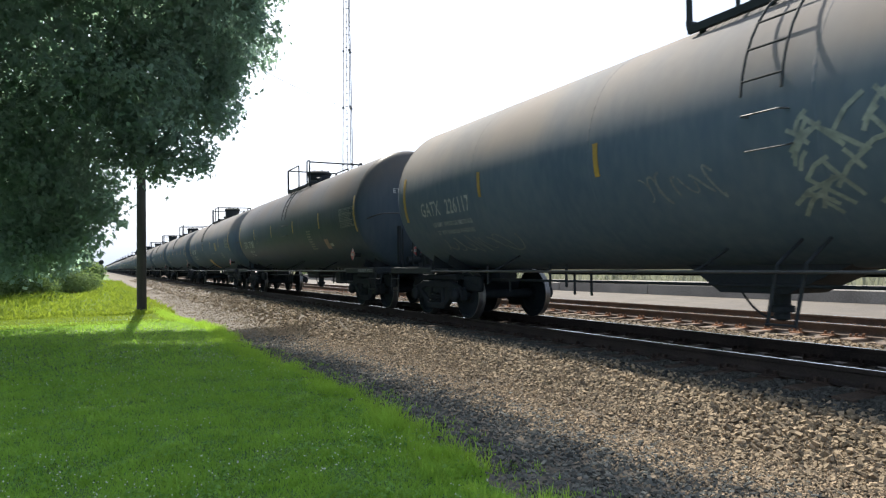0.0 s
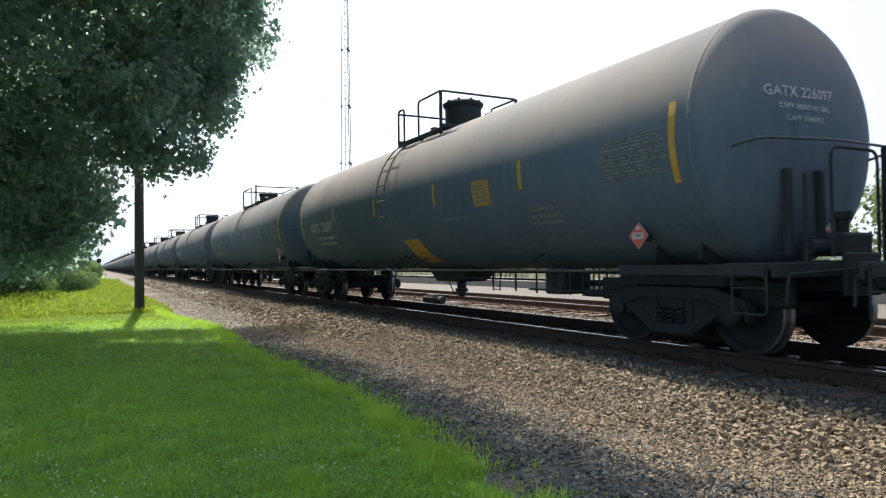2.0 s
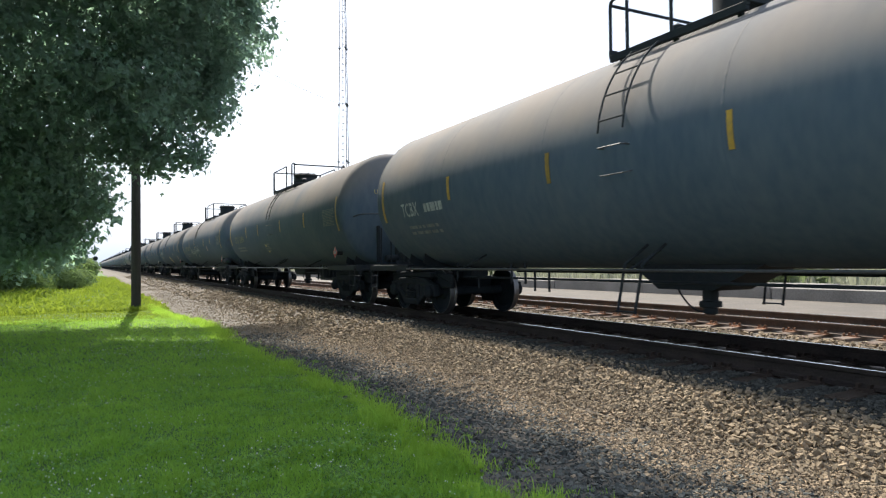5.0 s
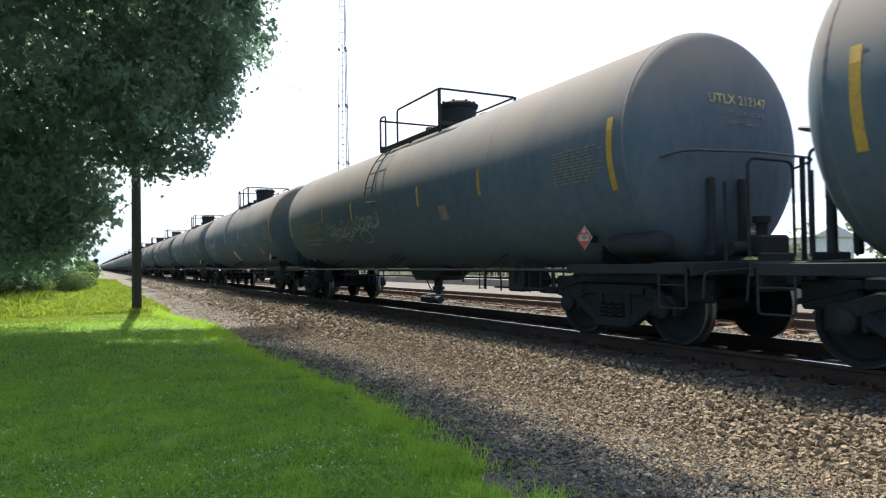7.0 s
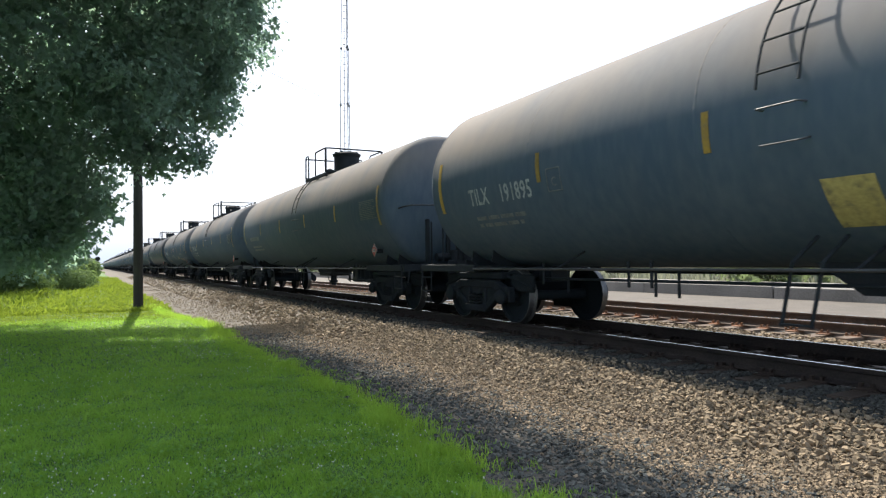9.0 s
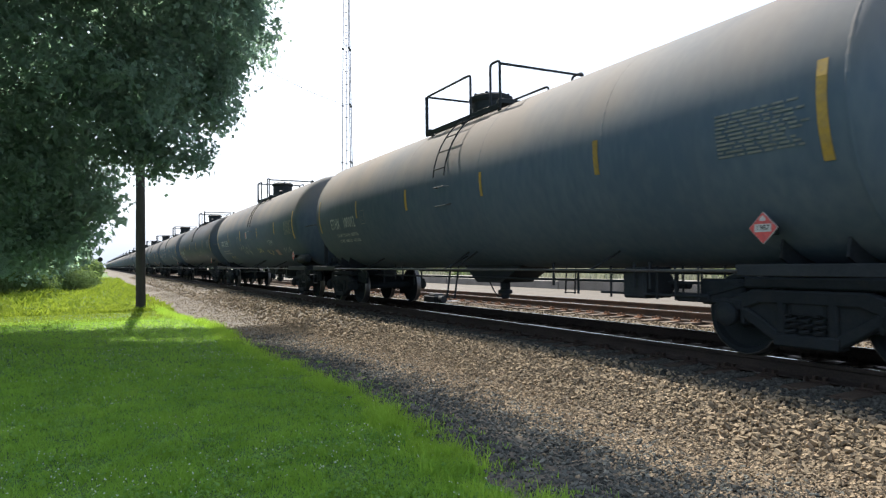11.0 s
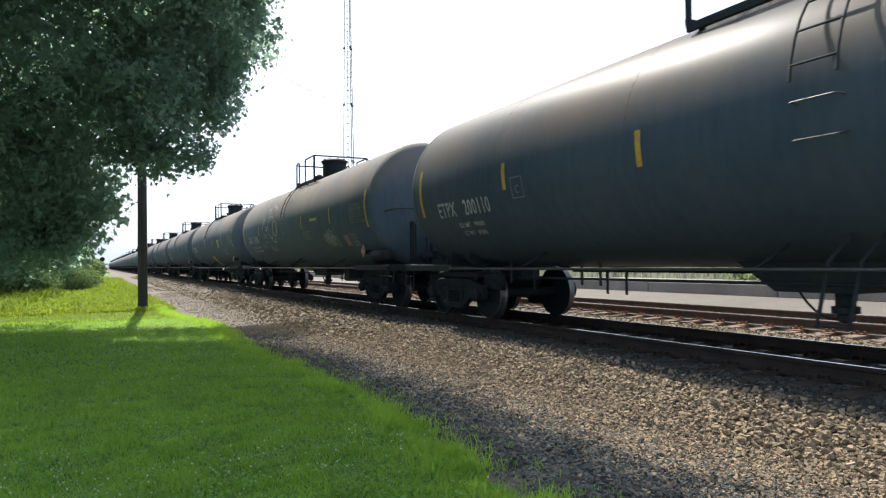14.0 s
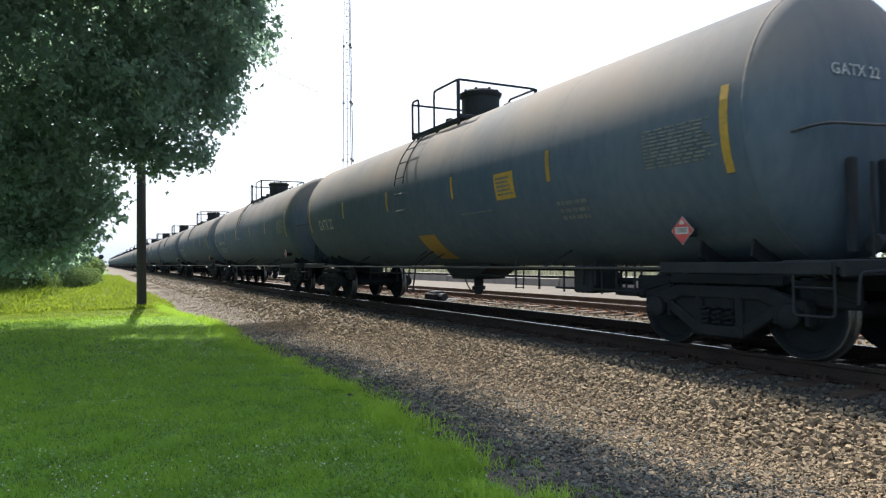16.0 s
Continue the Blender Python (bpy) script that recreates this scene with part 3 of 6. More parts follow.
def build_truck(car, y):
    truck = part("truck", box(B(), (0, y, 0.58), (2.1, 0.38, 0.24), 0.03), TRUCK_STEEL, car, "oily cast steel truck under the tank end")
    side = sideframe_mesh()
    first = part("side_frame", side, TRUCK_STEEL, truck)
    first.matrix_basis = pose(-1.0, y, 0)
    shared("side_frame", first.data, truck, pose(1.0, y, 0))
    spring = B()
    pts = [(0.055 * math.cos(a * 0.7), 0.055 * math.sin(a * 0.7), 0.30 + 0.0062 * a) for a in range(0, 34, 2)]
    pipe(spring, pts, 0.016, 4)
    sp = part("spring", spring, TRUCK_STEEL, truck, smooth=True)
    k = 0
    for x in (-1.0, 1.0):
        for dx, dy in ((-.06, -.15), (-.06, 0), (-.06, .15), (.07, -.08), (.07, .08)):
            if k == 0:
                sp.location = (x + dx, y + dy, 0)
            else:
                shared("spring", sp.data, truck, pose(x + dx, y + dy, 0))
            k += 1
    cap = turned(B(), [(0.115, -0.03), (0.13, 0.0), (0.13, 0.06), (0.09, 0.10), (0.05, 0.11)], 14, "X")
    capo = part("bearing_cap", cap, TRUCK_STEEL, truck, smooth=True)
    capo.matrix_basis = pose(-1.06, y - AXLE_HALF, WHEEL_R, 0, 0, 180)
    for s, d, r in ((-1, 1, 180), (1, -1, 0), (1, 1, 0)):
        shared("bearing_cap", capo.data, truck, pose(s * 1.06, y + d * AXLE_HALF, WHEEL_R, 0, 0, r))
    rig = box(B(), (-0.55, y, 0.80), (0.9, 1.5, 0.12), 0.02)
    for d in (-1, 1):
        box(rig, (-0.82, y + d * 1.15, 0.68), (0.10, 0.62, 0.30), 0.03)
        rod(rig, (-0.86, y + d * 0.5, 0.86), (-0.86, y + d * 1.5, 0.60), 0.03, 6)
    part("truck_rigging", rig, TRUCK_STEEL, truck, "oily levers and brackets over the wheels")
    for d in (-1, 1):
        beam = box(B(), (0, y + d * 0.30, 0.40), (1.75, 0.10, 0.10), 0.02)
        for s in (-1, 1):
            box(beam, (s * 0.7525, y + d * 0.385, 0.42), (0.10, 0.06, 0.26), 0.015)
        part("brake_beam", beam, TRUCK_STEEL, truck)
    return truck


def wheelset_meshes():
    prof = [(0.07, -0.085), (0.13, -0.085), (0.15, -0.03), (0.36, 0.0), (0.385, -0.035), (0.482, -0.035), (0.482, -0.01), (0.462, 0.012), (0.457, 0.10),
            (0.445, 0.105), (0.395, 0.10), (0.37, 0.035), (0.17, 0.02), (0.14, 0.07), (0.07, 0.07)]
    wheel = turned(B(), prof, 28, "X")
    for f in wheel.faces:
        r = [math.hypot(v.co.y, v.co.z) for v in f.verts]
        f.material_index = 1 if min(r) > 0.44 else 0
    axle = turned(B(), [(0.06, -1.08), (0.075, -1.0), (0.09, -0.9), (0.10, -0.62), (0.085, -0.2), (0.085, 0.2), (0.10, 0.62), (0.09, 0.9), (0.075, 1.0), (0.06, 1.08)], 16, "X")
    return wheel, axle


def build_wheelset(car, y, store={}):
    if "wheel" not in store:
        wheel, axle = wheelset_meshes()
        ax = part("wheelset", axle, WHEEL_STEEL, car, "steel wheelset with a worn bright tread", smooth=True)
        wh = part("wheel", wheel, WHEEL_STEEL, ax, smooth=True)
        wh.data.materials.append(TREAD_STEEL)
        store["wheel"], store["axle"] = wh.data, ax.data
        wh.matrix_basis = pose(0.7525 - 0.03, 0, 0)
    else:
        ax = shared("wheelset", store["axle"], car, pose(0, y, WHEEL_R), "steel wheelset with a worn bright tread")
        shared("wheel", store["wheel"], ax, pose(0.7525 - 0.03, 0, 0))
    shared("wheel", store["wheel"], ax, pose(-0.7525 + 0.03, 0, 0, 0, 0, 180))
    ax.matrix_basis = pose(0, y, WHEEL_R)
    return ax


def build_end(car, s):
    """Draft sill, platform, coupler, end handrails at one end (s = -1 leads)."""
    y = s * 8.05
    sill = B()
    box(sill, (0, s * 7.25, 0.86), (0.42, 2.7, 0.34), 0.02)
    box(sill, (0, s * 8.66, 0.88), (0.62, 0.06, 0.46), 0.015)
    sill_ob = part("draft_sill", sill, STEEL_BLACK, car, "black centre sill under the tank end")
    cp = B()
    box(cp, (0, s * 8.78, 0.84), (0.13, 0.34, 0.16), 0.02)
    box(cp, (0.05 * s, s * 8.97, 0.84), (0.26, 0.20, 0.26), 0.04)
    box(cp, (-0.10 * s, s * 9.05, 0.84), (0.09, 0.20, 0.28), 0.03)
    part("coupler", cp, TRUCK_STEEL, sill_ob, "rusty knuckle coupler")
    # saddle carrying the tank over the truck
    sad = B()
    for yy in (-0.35, 0.35):
        outline = [(-0.80, 0.0), (0.80, 0.0), (0.95, 0.08)] + [(1.47 * math.sin(a), 2.46 - 0.98 - 1.49 * math.cos(a)) for a in
                   [0.66 - 0.132 * i for i in range(11)]] + [(-0.95, 0.08)]
        slab(sad, outline, 0.03, Matrix.Translation((0, s * TRUCK_AT + yy, 0.98)) @ Matrix.Rotation(math.pi / 2, 4, "X"))
    box(sad, (0, s * TRUCK_AT, 0.93), (2.0, 0.9, 0.09), 0.01)
    part("saddle", sad, STEEL_BLACK, car)
    # end platform deck
    deck = B()
    box(deck, (0, s * 8.32, 0.98), (2.75, 0.58, 0.07), 0.01)
    dk = part("end_platform", deck, STEEL_BLACK, car, "black steel end platform")
    part("end_beam", box(B(), (0, s * 8.62, 0.94), (2.75, 0.05, 0.15), 0.008), STEEL_BLACK, dk)
    for x in (-1.36, 1.36):
        part("side_sill", box(B(), (x, s * 7.50, 0.94), (0.07, 2.06, 0.12), 0.008), STEEL_BLACK, dk)
    # side stirrup steps
    for x in (-1.38, 1.38):
        part("sill_step", pipe(B(), [(x, s * 8.15, 1.0), (x, s * 8.15, 0.50), (x, s * 8.55, 0.50), (x, s * 8.55, 1.0)], 0.013, 6, 0.05), STEEL_BLACK, dk, smooth=True)
        part("sill_step", pipe(B(), [(x, s * 8.15, 0.76), (x, s * 8.55, 0.76)], 0.011, 6), STEEL_BLACK, dk, smooth=True)
    # handrails across the end and up the corners
    part("end_handrail", pipe(B(), [(-1.30, s * 7.86, 2.22), (-1.12, s * 8.30, 2.32), (0.0, s * 8.46, 2.34), (1.12, s * 8.46, 2.32), (1.30, s * 7.86, 2.22)], 0.017, 8, 0.20), SIDE_RAIL, dk,
         "pipe handrail round the tank end", smooth=True)
    for x in (-0.62, 0.82):
        part("end_handrail_post", pipe(B(), [(x, s * 8.46, 1.0), (x, s * 8.46, 2.33 if x > 0 else 1.95)], 0.034 if x > 0 else 0.02, 8), STEEL_BLACK, dk, smooth=True)
    part("end_loop", pipe(B(), [(-0.42, s * 8.62, 1.06), (-0.42, s * 8.62, 2.22), (0.40, s * 8.62, 2.22), (0.40, s * 8.62, 1.06)], 0.018, 8, 0.14), STEEL_BLACK, dk,
         "arched pipe grab rail over the coupler", smooth=True)
    # head ladder strap and bracket plates
    for x in (-0.62, -0.12):
        bm = B()
        box(bm, (x, s * (WELD + head_depth(abs(x)) + 0.035), 1.55), (0.09, 0.09, 0.95), 0.02)
        part("head_brace", bm, STEEL_BLACK, dk)
    # uncoupling lever and air hose
    part("uncoupling_lever", pipe(B(), [(-1.32, s * 8.72, 0.62), (-1.28, s * 8.72, 0.90), (-0.25, s * 8.74, 0.94), (-0.1, s * 8.9, 1.02)], 0.015, 6, 0.06), STEEL_BLACK, dk, smooth=True)
    part("air_hose", pipe(B(), [(0.32, s * 8.70, 0.72), (0.32, s * 8.86, 0.62), (0.30, s * 8.98, 0.42), (0.22, s * 9.04, 0.40)], 0.026, 8, 0.1), RUBBER, dk, smooth=True)
    if s > 0:
        wheel = B()
        pts = [(0.95 + 0.27 * math.cos(a), s * 8.60, 1.62 + 0.27 * math.sin(a)) for a in [6.2832 * i / 20 for i in range(21)]]
        pipe(wheel, pts, 0.018, 6)
        for i in range(3):
            a = i * 2.0944 + 0.4
            rod(wheel, (0.95, s * 8.58, 1.62), (0.95 + 0.27 * math.cos(a), s * 8.60, 1.62 + 0.27 * math.sin(a)), 0.014, 6)
        part("brake_wheel", wheel, STEEL_BLACK, dk, "round hand brake wheel", smooth=True)
        gear = B()
        box(gear, (0.95, s * 8.50, 1.60), (0.34, 0.12, 0.40), 0.04)
        box(gear, (0.95, s * 8.50, 1.22), (0.10, 0.10, 0.36), 0.01)
        part("brake_gear_box", gear, STEEL_BLACK, dk)
    else:
        ab = B()
        box(ab, (0.15, s * 8.40, 1.20), (0.55, 0.30, 0.26), 0.03)
        rod(ab, (0.10, s * 8.40, 1.30), (0.10, s * 8.40, 1.50), 0.07, 12)
        rod(ab, (0.10, s * 8.40, 1.48), (0.10, s * 8.40, 1.56), 0.11, 12)
        rod(ab, (-0.45, s * 8.36, 1.17), (-0.12, s * 8.36, 1.17), 0.09, 12)
        part("brake_valve", ab, STEEL_BLACK, dk, "black air brake valve on the end platform", smooth=True)


def build_under(car):
    # pipes along both sides with drop hangers
    for x, z in ((-1.02, 0.92), (-0.55, 0.76), (0.75, 0.85)):
        part("brake_pipe", pipe(B(), [(x, -5.6, z), (x, 5.6, z)], 0.02, 8), STEEL_BLACK, car, smooth=True)
    hang = B()
    box(hang, (0, 0, 0), (0.03, 0.035, 0.34), 0.004)
    first = None
    for y in (-4.9, -4.62, -2.9, 2.75, 3.15, 5.0):
        for x in (-1.02, -0.55):
            zz = 0.86 if x < -0.8 else 0.72
            if first is None:
                first = part("pipe_hanger", hang, STEEL_BLACK, car)
                first.matrix_basis = pose(x, y, zz)
            else:
                shared("pipe_hanger", first.data, car, pose(x, y, zz))
    # long rail along each side at the tank's foot
    for x in (-1.40, 1.40):
        part("side_rail", pipe(B(), [(x, -6.5, 0.93), (x, 6.5, 0.93)], 0.018, 8), SIDE_RAIL, car, "long worn pipe rail along the tank's foot", smooth=True)
        for y in (-4.2, 0.0, 4.2):
            part("rail_bracket", pipe(B(), [(x, y, 0.93), (x * 0.62, y, 1.18)], 0.016, 6), STEEL_BLACK, car)
    # bottom outlet in its skid
    sk = B()
    slab(sk, [(-1.25, 0.16), (1.15, 0.16), (0.55, -0.24), (-0.35, -0.24)], 0.72, Matrix.Translation((0.36, 0.0, 0.90)) @ Matrix(((0, 0, -1, 0), (1, 0, 0, 0), (0, 1, 0, 0), (0, 0, 0, 1))))
    skid = part("outlet_skid", sk, STEEL_BLACK, car, "black skid plate under the tank")
    noz = turned(B(), [(0.10, 0.68), (0.10, 0.52), (0.14, 0.51), (0.14, 0.44), (0.09, 0.43), (0.09, 0.36), (0.05, 0.34)], 14, "Z", (-0.1, -0.1, 0))
    part("bottom_outlet", noz, STEEL_BLACK, skid, smooth=True)
    links = [(-0.14, -0.1 + 0.52 * a, 0.40 + 0.28 * a - 0.5 * a * (1 - a)) for a in [i / 10 for i in range(11)]]
    part("cap_chain", pipe(B(), links, 0.014, 5), STEEL_BLACK, skid)
    # brake rigging at the leading end
    rig = B()
    for x in (-0.95, -0.5):
        rod(rig, (x, -5.7, 0.62), (x, -3.9, 0.62), 0.016, 6)
        for y in (-5.6, -5.25, -4.95, -4.1):
            rod(rig, (x, y, 0.56), (x, y, 0.98), 0.016, 6)
    box(rig, (-0.72, -4.55, 0.76), (0.5, 0.42, 0.40), 0.03)
    box(rig, (-0.85, -5.45, 0.60), (0.12, 0.5, 0.10), 0.02)
    part("brake_rigging", rig, STEEL_BLACK, car, "black rods and levers of the brake rigging")
    # brake cylinder
    cyl = turned(B(), [(0.05, -0.62), (0.05, -0.25), (0.16, -0.22), (0.16, 0.22), (0.08, 0.26)], 16, "Y", (-0.35, -4.3, 0.72))
    part("brake_cylinder", cyl, STEEL_BLACK, car, smooth=True)


def diamond(car, m, parent_label):
    """A red hazard placard with a white number panel in its holder."""
    h = 0.155
    hold = slab(B(), [(-h - .009, 0), (0, -h - .009), (h + .009, 0), (0, h + .009)], 0.008, m)
    pl = part("placard", hold, WHITE_PLATE, car, parent_label)
    part("placard_face", slab(B(), [(-h, 0), (0, -h), (h, 0), (0, h)], 0.005, m @ Matrix.Translation((0, 0, 0.009))), RED_PAINT, pl, "red hazard diamond")
    panel = part("number_panel", slab(B(), [(-0.095, -0.04), (0.095, -0.04), (0.095, 0.04), (-0.095, 0.04)], 0.003, m @ Matrix.Translation((0, 0, 0.0145))), WHITE_PLATE, pl)
    flame = slab(B(), [(-0.03, 0.07), (0.03, 0.07), (0.035, 0.09), (0.0, 0.13), (-0.035, 0.09)], 0.003, m @ Matrix.Translation((0, 0, 0.0145)))
    part("flame_mark", flame, WHITE_PLATE, pl)
    num = flat_text("1987", 0.075)
    part_text("placard_number", num, BLACK_INK, pl, lambda v: m @ Vector((v.x, v.y, 0.0185)))
    return pl


# ---- lettering ----
def flat_text(words, size, spacing=1.0):
    """The built-in font as a flat mesh, centred: (vertices, faces)."""
    cu = bpy.data.curves.new("letters", "FONT")
    cu.body, cu.size, cu.align_x, cu.align_y, cu.space_character, cu.resolution_u, cu.offset = words, size, "CENTER", "CENTER", spacing, 2, size * 0.016
    ob = bpy.data.objects.new("letters", cu)
    me = bpy.data.meshes.new_from_object(ob)
    got = [v.co.copy() for v in me.vertices], [tuple(p.vertices) for p in me.polygons]
    bpy.data.objects.remove(ob)
    bpy.data.curves.remove(cu)
    bpy.data.meshes.remove(me)
    return got


def part_text(name, got, mat, parent, place, label=""):
    verts, faces = got
    ob = mesh_of(name, [place(v) for v in verts], faces, mat, parent)
    if label:
        tagged(ob, label)
    return ob


def side_text(car, words, y, drop, size, mat, name="lettering", label="", spacing=1.08, out=0.010, narrow=1.0):
    """Lettering on the near side: it reads towards the leading end."""
    return part_text(name, flat_text(words, size, spacing), mat, car, lambda v: on_tank(y - v.x * narrow, drop + v.y, out), label)


def end_text(car, words, x, z, size, mat, name="end_lettering", spacing=1.08, s=-1):
    def place(v):
        px, pz = x + v.x, z + v.y
        r = math.hypot(px, pz - TANK_Z)
        return Vector((px, s * (WELD + head_depth(r) + 0.012), pz))
    return part_text(name, flat_text(words, size, spacing), mat, car, place)


def side_bars(car, y, drop, w, h, lines, mat, name="small_print", seed=1, out=0.010):
    """Small print too fine to read: rows of short bars."""
    rng = random.Random(seed)
    bm = B()
    step = h / lines
    for i in range(lines):
        d = drop + h / 2 - (i + 0.5) * step
        x = y + w / 2
        end = y - w / 2 + rng.uniform(0, 0.25) * w
        while x > end + 0.02:
            b = rng.uniform(0.06, 0.22) * w
            x2 = max(x - b, end)
            patch_on_tank(bm, x2, x, d - step * 0.26, d + step * 0.26, out - 0.004, 0.003, rows=1)
            x = x2 - 0.035 * w
    return tagged(part(name, bm, mat, car), kind="stuff")


def scrawl(car, y, drop, w, h, mat, seed, strokes=9, r=0.03, name="graffiti", label="", fill=0.0):
    """Sprayed graffiti that cannot be read: loose looping strokes on the tank's side."""
    rng = random.Random(seed)
    bm = B()
    for i in range(strokes):
        x0 = y + w / 2 - w * (i + 0.5) / strokes
        pts = []
        n = rng.choice((7, 9, 11))
        a0, ra = rng.uniform(0, 6.28), rng.uniform(0.5, 1.0)
        turns = rng.uniform(2.0, 5.2) * rng.choice((-1, 1))
        for k in range(n * 2):
            a = a0 + turns * k / (n * 2)
            px = x0 + w / strokes * 0.9 * ra * math.cos(a) - (k / (n * 2) - 0.5) * w / strokes * 0.8
            pd = drop + h * 0.48 * ra * math.sin(a * 1.05 + 0.3 * i)
            pts.append((px, pd))
        wd = r * rng.uniform(0.7, 1.3)
        quad = None
        for (xa, da), (xb, db) in zip(pts, pts[1:]):
            t = Vector((xb - xa, db - da))
            if t.length < 1e-5:
                continue
            nrm = Vector((-t.y, t.x)).normalized() * wd / 2
            vs = [on_tank(xa - nrm.x, da - nrm.y, 0.007), on_tank(xb - nrm.x, db - nrm.y, 0.007), on_tank(xb + nrm.x, db + nrm.y, 0.007), on_tank(xa + nrm.x, da + nrm.y, 0.007)]
            bm.faces.new([bm.verts.new(v) for v in vs])
    return tagged(part(name, bm, mat, car, label), kind="stuff")


def build_car(q=1, rear=1.34, middle=0.80, front=0.80, man=-0.10, tall=0.50, end_at=0.35):
    car = new("tank_car")
    build_tank(car)
    build_top(car, q, rear, front, man, tall)
    for side in (-1, 1):
        build_ladder(car, side, middle)
    for y in (-TRUCK_AT, TRUCK_AT):
        build_truck(car, y)
        for d in (-AXLE_HALF, AXLE_HALF):
            build_wheelset(car, y + d)
    build_end(car, -1), build_end(car, 1)
    build_under(car)
    # yellow reflective stripes on the near side
    for y, lo, hi, w in ((-7.52, -0.57, 0.34, 0.10), (-4.50, -0.32, 0.12, 0.09), (-1.60, -0.32, 0.08, 0.07), (1.45, -0.33, 0.10, 0.09), (4.42, -0.30, 0.12, 0.09), (7.46, -0.55, 0.36, 0.10)):
        part("reflective_stripe", patch_on_tank(B(), y - w / 2, y + w / 2, lo, hi), YELLOW_PAINT, car, "worn yellow reflective stripe")
    side_m = lambda y: Matrix.Translation((-1.27, y, 1.36)) @ Matrix(((0, 0, -1, 0), (-1, 0, 0, 0), (0, 1, 0, 0), (0, 0, 0, 1)))
    for y in (-6.72,):
        part("placard_bracket", box(B(), (-1.16, y, 1.34), (0.20, 0.05, 0.10), 0.008), STEEL_BLACK, car)
        diamond(car, side_m(y), "red and white hazard placard in a metal holder")
    for s in (-1, 1):
        m = Matrix.Translation((-0.05 if s < 0 else 0.05, s * (WELD + HEAD + 0.05), 1.50)) @ Matrix(((-s, 0, 0, 0), (0, 0, s, 0), (0, 1, 0, 0), (0, 0, 0, 1)))
        diamond(car, Matrix.Translation((end_at, -s * 0.2, -0.08)) @ m, "red and white hazard placard on the tank end")
    return car


FIRST, LAST = -2, 34
BASE_CAR = build_car()
tagged(BASE_CAR, "black weathered railway tank car rolling on its track", "tank car", "tank cars of the train")
OTHER_CAR = tagged(build_car(-1, 1.70, -1.04, 0.42, -0.20), "black railway tank car with its ladder ahead of the middle", "tank car", "tank cars of the train")
NEWER_CAR = tagged(build_car(-1, 1.60, -0.80, 1.20, 0.35, 0.40, -0.02), "satin black railway tank car with newer paint and a bright top", "tank car", "tank cars of the train")
LONG_CAR = tagged(build_car(-1, 1.30, -0.26, 1.62, 0.50, 0.36), "black railway tank car with a long top walkway and low housing", "tank car", "tank cars of the train")
WIDE_CAR = tagged(build_car(1, 1.28, 0.36, 1.85, -0.98, 0.46), "black railway tank car with its housing towards the leading end", "tank car", "tank cars of the train")
CARS = {}


def place_of(k, t):
    """Middle of car k along the track at t seconds."""
    return 12.92 + CAR_PITCH * k - SPEED * (t - 2.0)


# cars that differ a little in size, or stand a little off the even spacing
SIZE = {4: 1.004, 5: 1.006}
SHIFT = {1: -0.05, 2: -0.12, 4: -0.06, 5: -0.08, 8: -0.08, 9: -0.08, 10: -0.05}
KIND = {-2: OTHER_CAR, -1: NEWER_CAR, 8: OTHER_CAR, 9: NEWER_CAR, 1: LONG_CAR, 3: LONG_CAR, 7: LONG_CAR, 4: WIDE_CAR}
GLOSSY = {-1, 9}
FINE = ("spring", "eye_bolt", "bearing_cap", "pipe_hanger", "grating", "rung", "step", "sill_step", "cap_chain", "placard", "head_brace", "brake_beam",
        "uncoupling_lever", "air_hose", "lid", "safety_valve", "vacuum_valve", "end_handrail_post", "brake_pipe", "placard_bracket",
        "bottom_outlet", "step_hanger", "stringer", "brake_wheel", "brake_gear_box", "brake_valve", "coupler", "brake_cylinder", "weld_seam")


def car_pose(k, t):
    return pose(TRACK_X, place_of(k, t) + SHIFT.get(k, 0.0), 0)


far_wheel = turned(B(), [(0.10, -0.08), (0.48, -0.035), (0.48, -0.01), (0.457, 0.10), (0.10, 0.05)], 16, "X")
FAR_WHEEL = bpy.data.meshes.new("wheel")
far_wheel.to_mesh(FAR_WHEEL)
far_wheel.free()
FAR_WHEEL.materials.append(WHEEL_STEEL)
for k in range(FIRST, LAST + 1):
    kind = KIND.get(k, BASE_CAR)
    CARS[k] = copy_thing(kind, car_pose(k, 0)) if kind in CARS.values() else kind
    CARS[k].matrix_basis = car_pose(k, 0)
    CARS[k].scale = (SIZE.get(k, 1.0),) * 3
    if k in GLOSSY:                  # newer paint
        for ob in CARS[k].children:
            if ob.name.split(".")[0] in ("tank", "weld_seam"):
                ob.material_slots[0].link = "OBJECT"
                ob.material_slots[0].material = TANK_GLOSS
                ob.scale.y, ob.location.y = 0.992, ob.location.y * 0.992 + 0.066      # a flatter leading end
    if k > 15:                       # far down the line: no small fittings
        gone = [ob for ob in CARS[k].children_recursive if ob.name.split(".")[0] in FINE or ob.parent.name.split(".")[0] in FINE]
        for ob in gone:
            bpy.data.objects.remove(ob)
        for ob in CARS[k].children_recursive:
            if ob.name.split(".")[0] == "wheel":
                ob.data = FAR_WHEEL
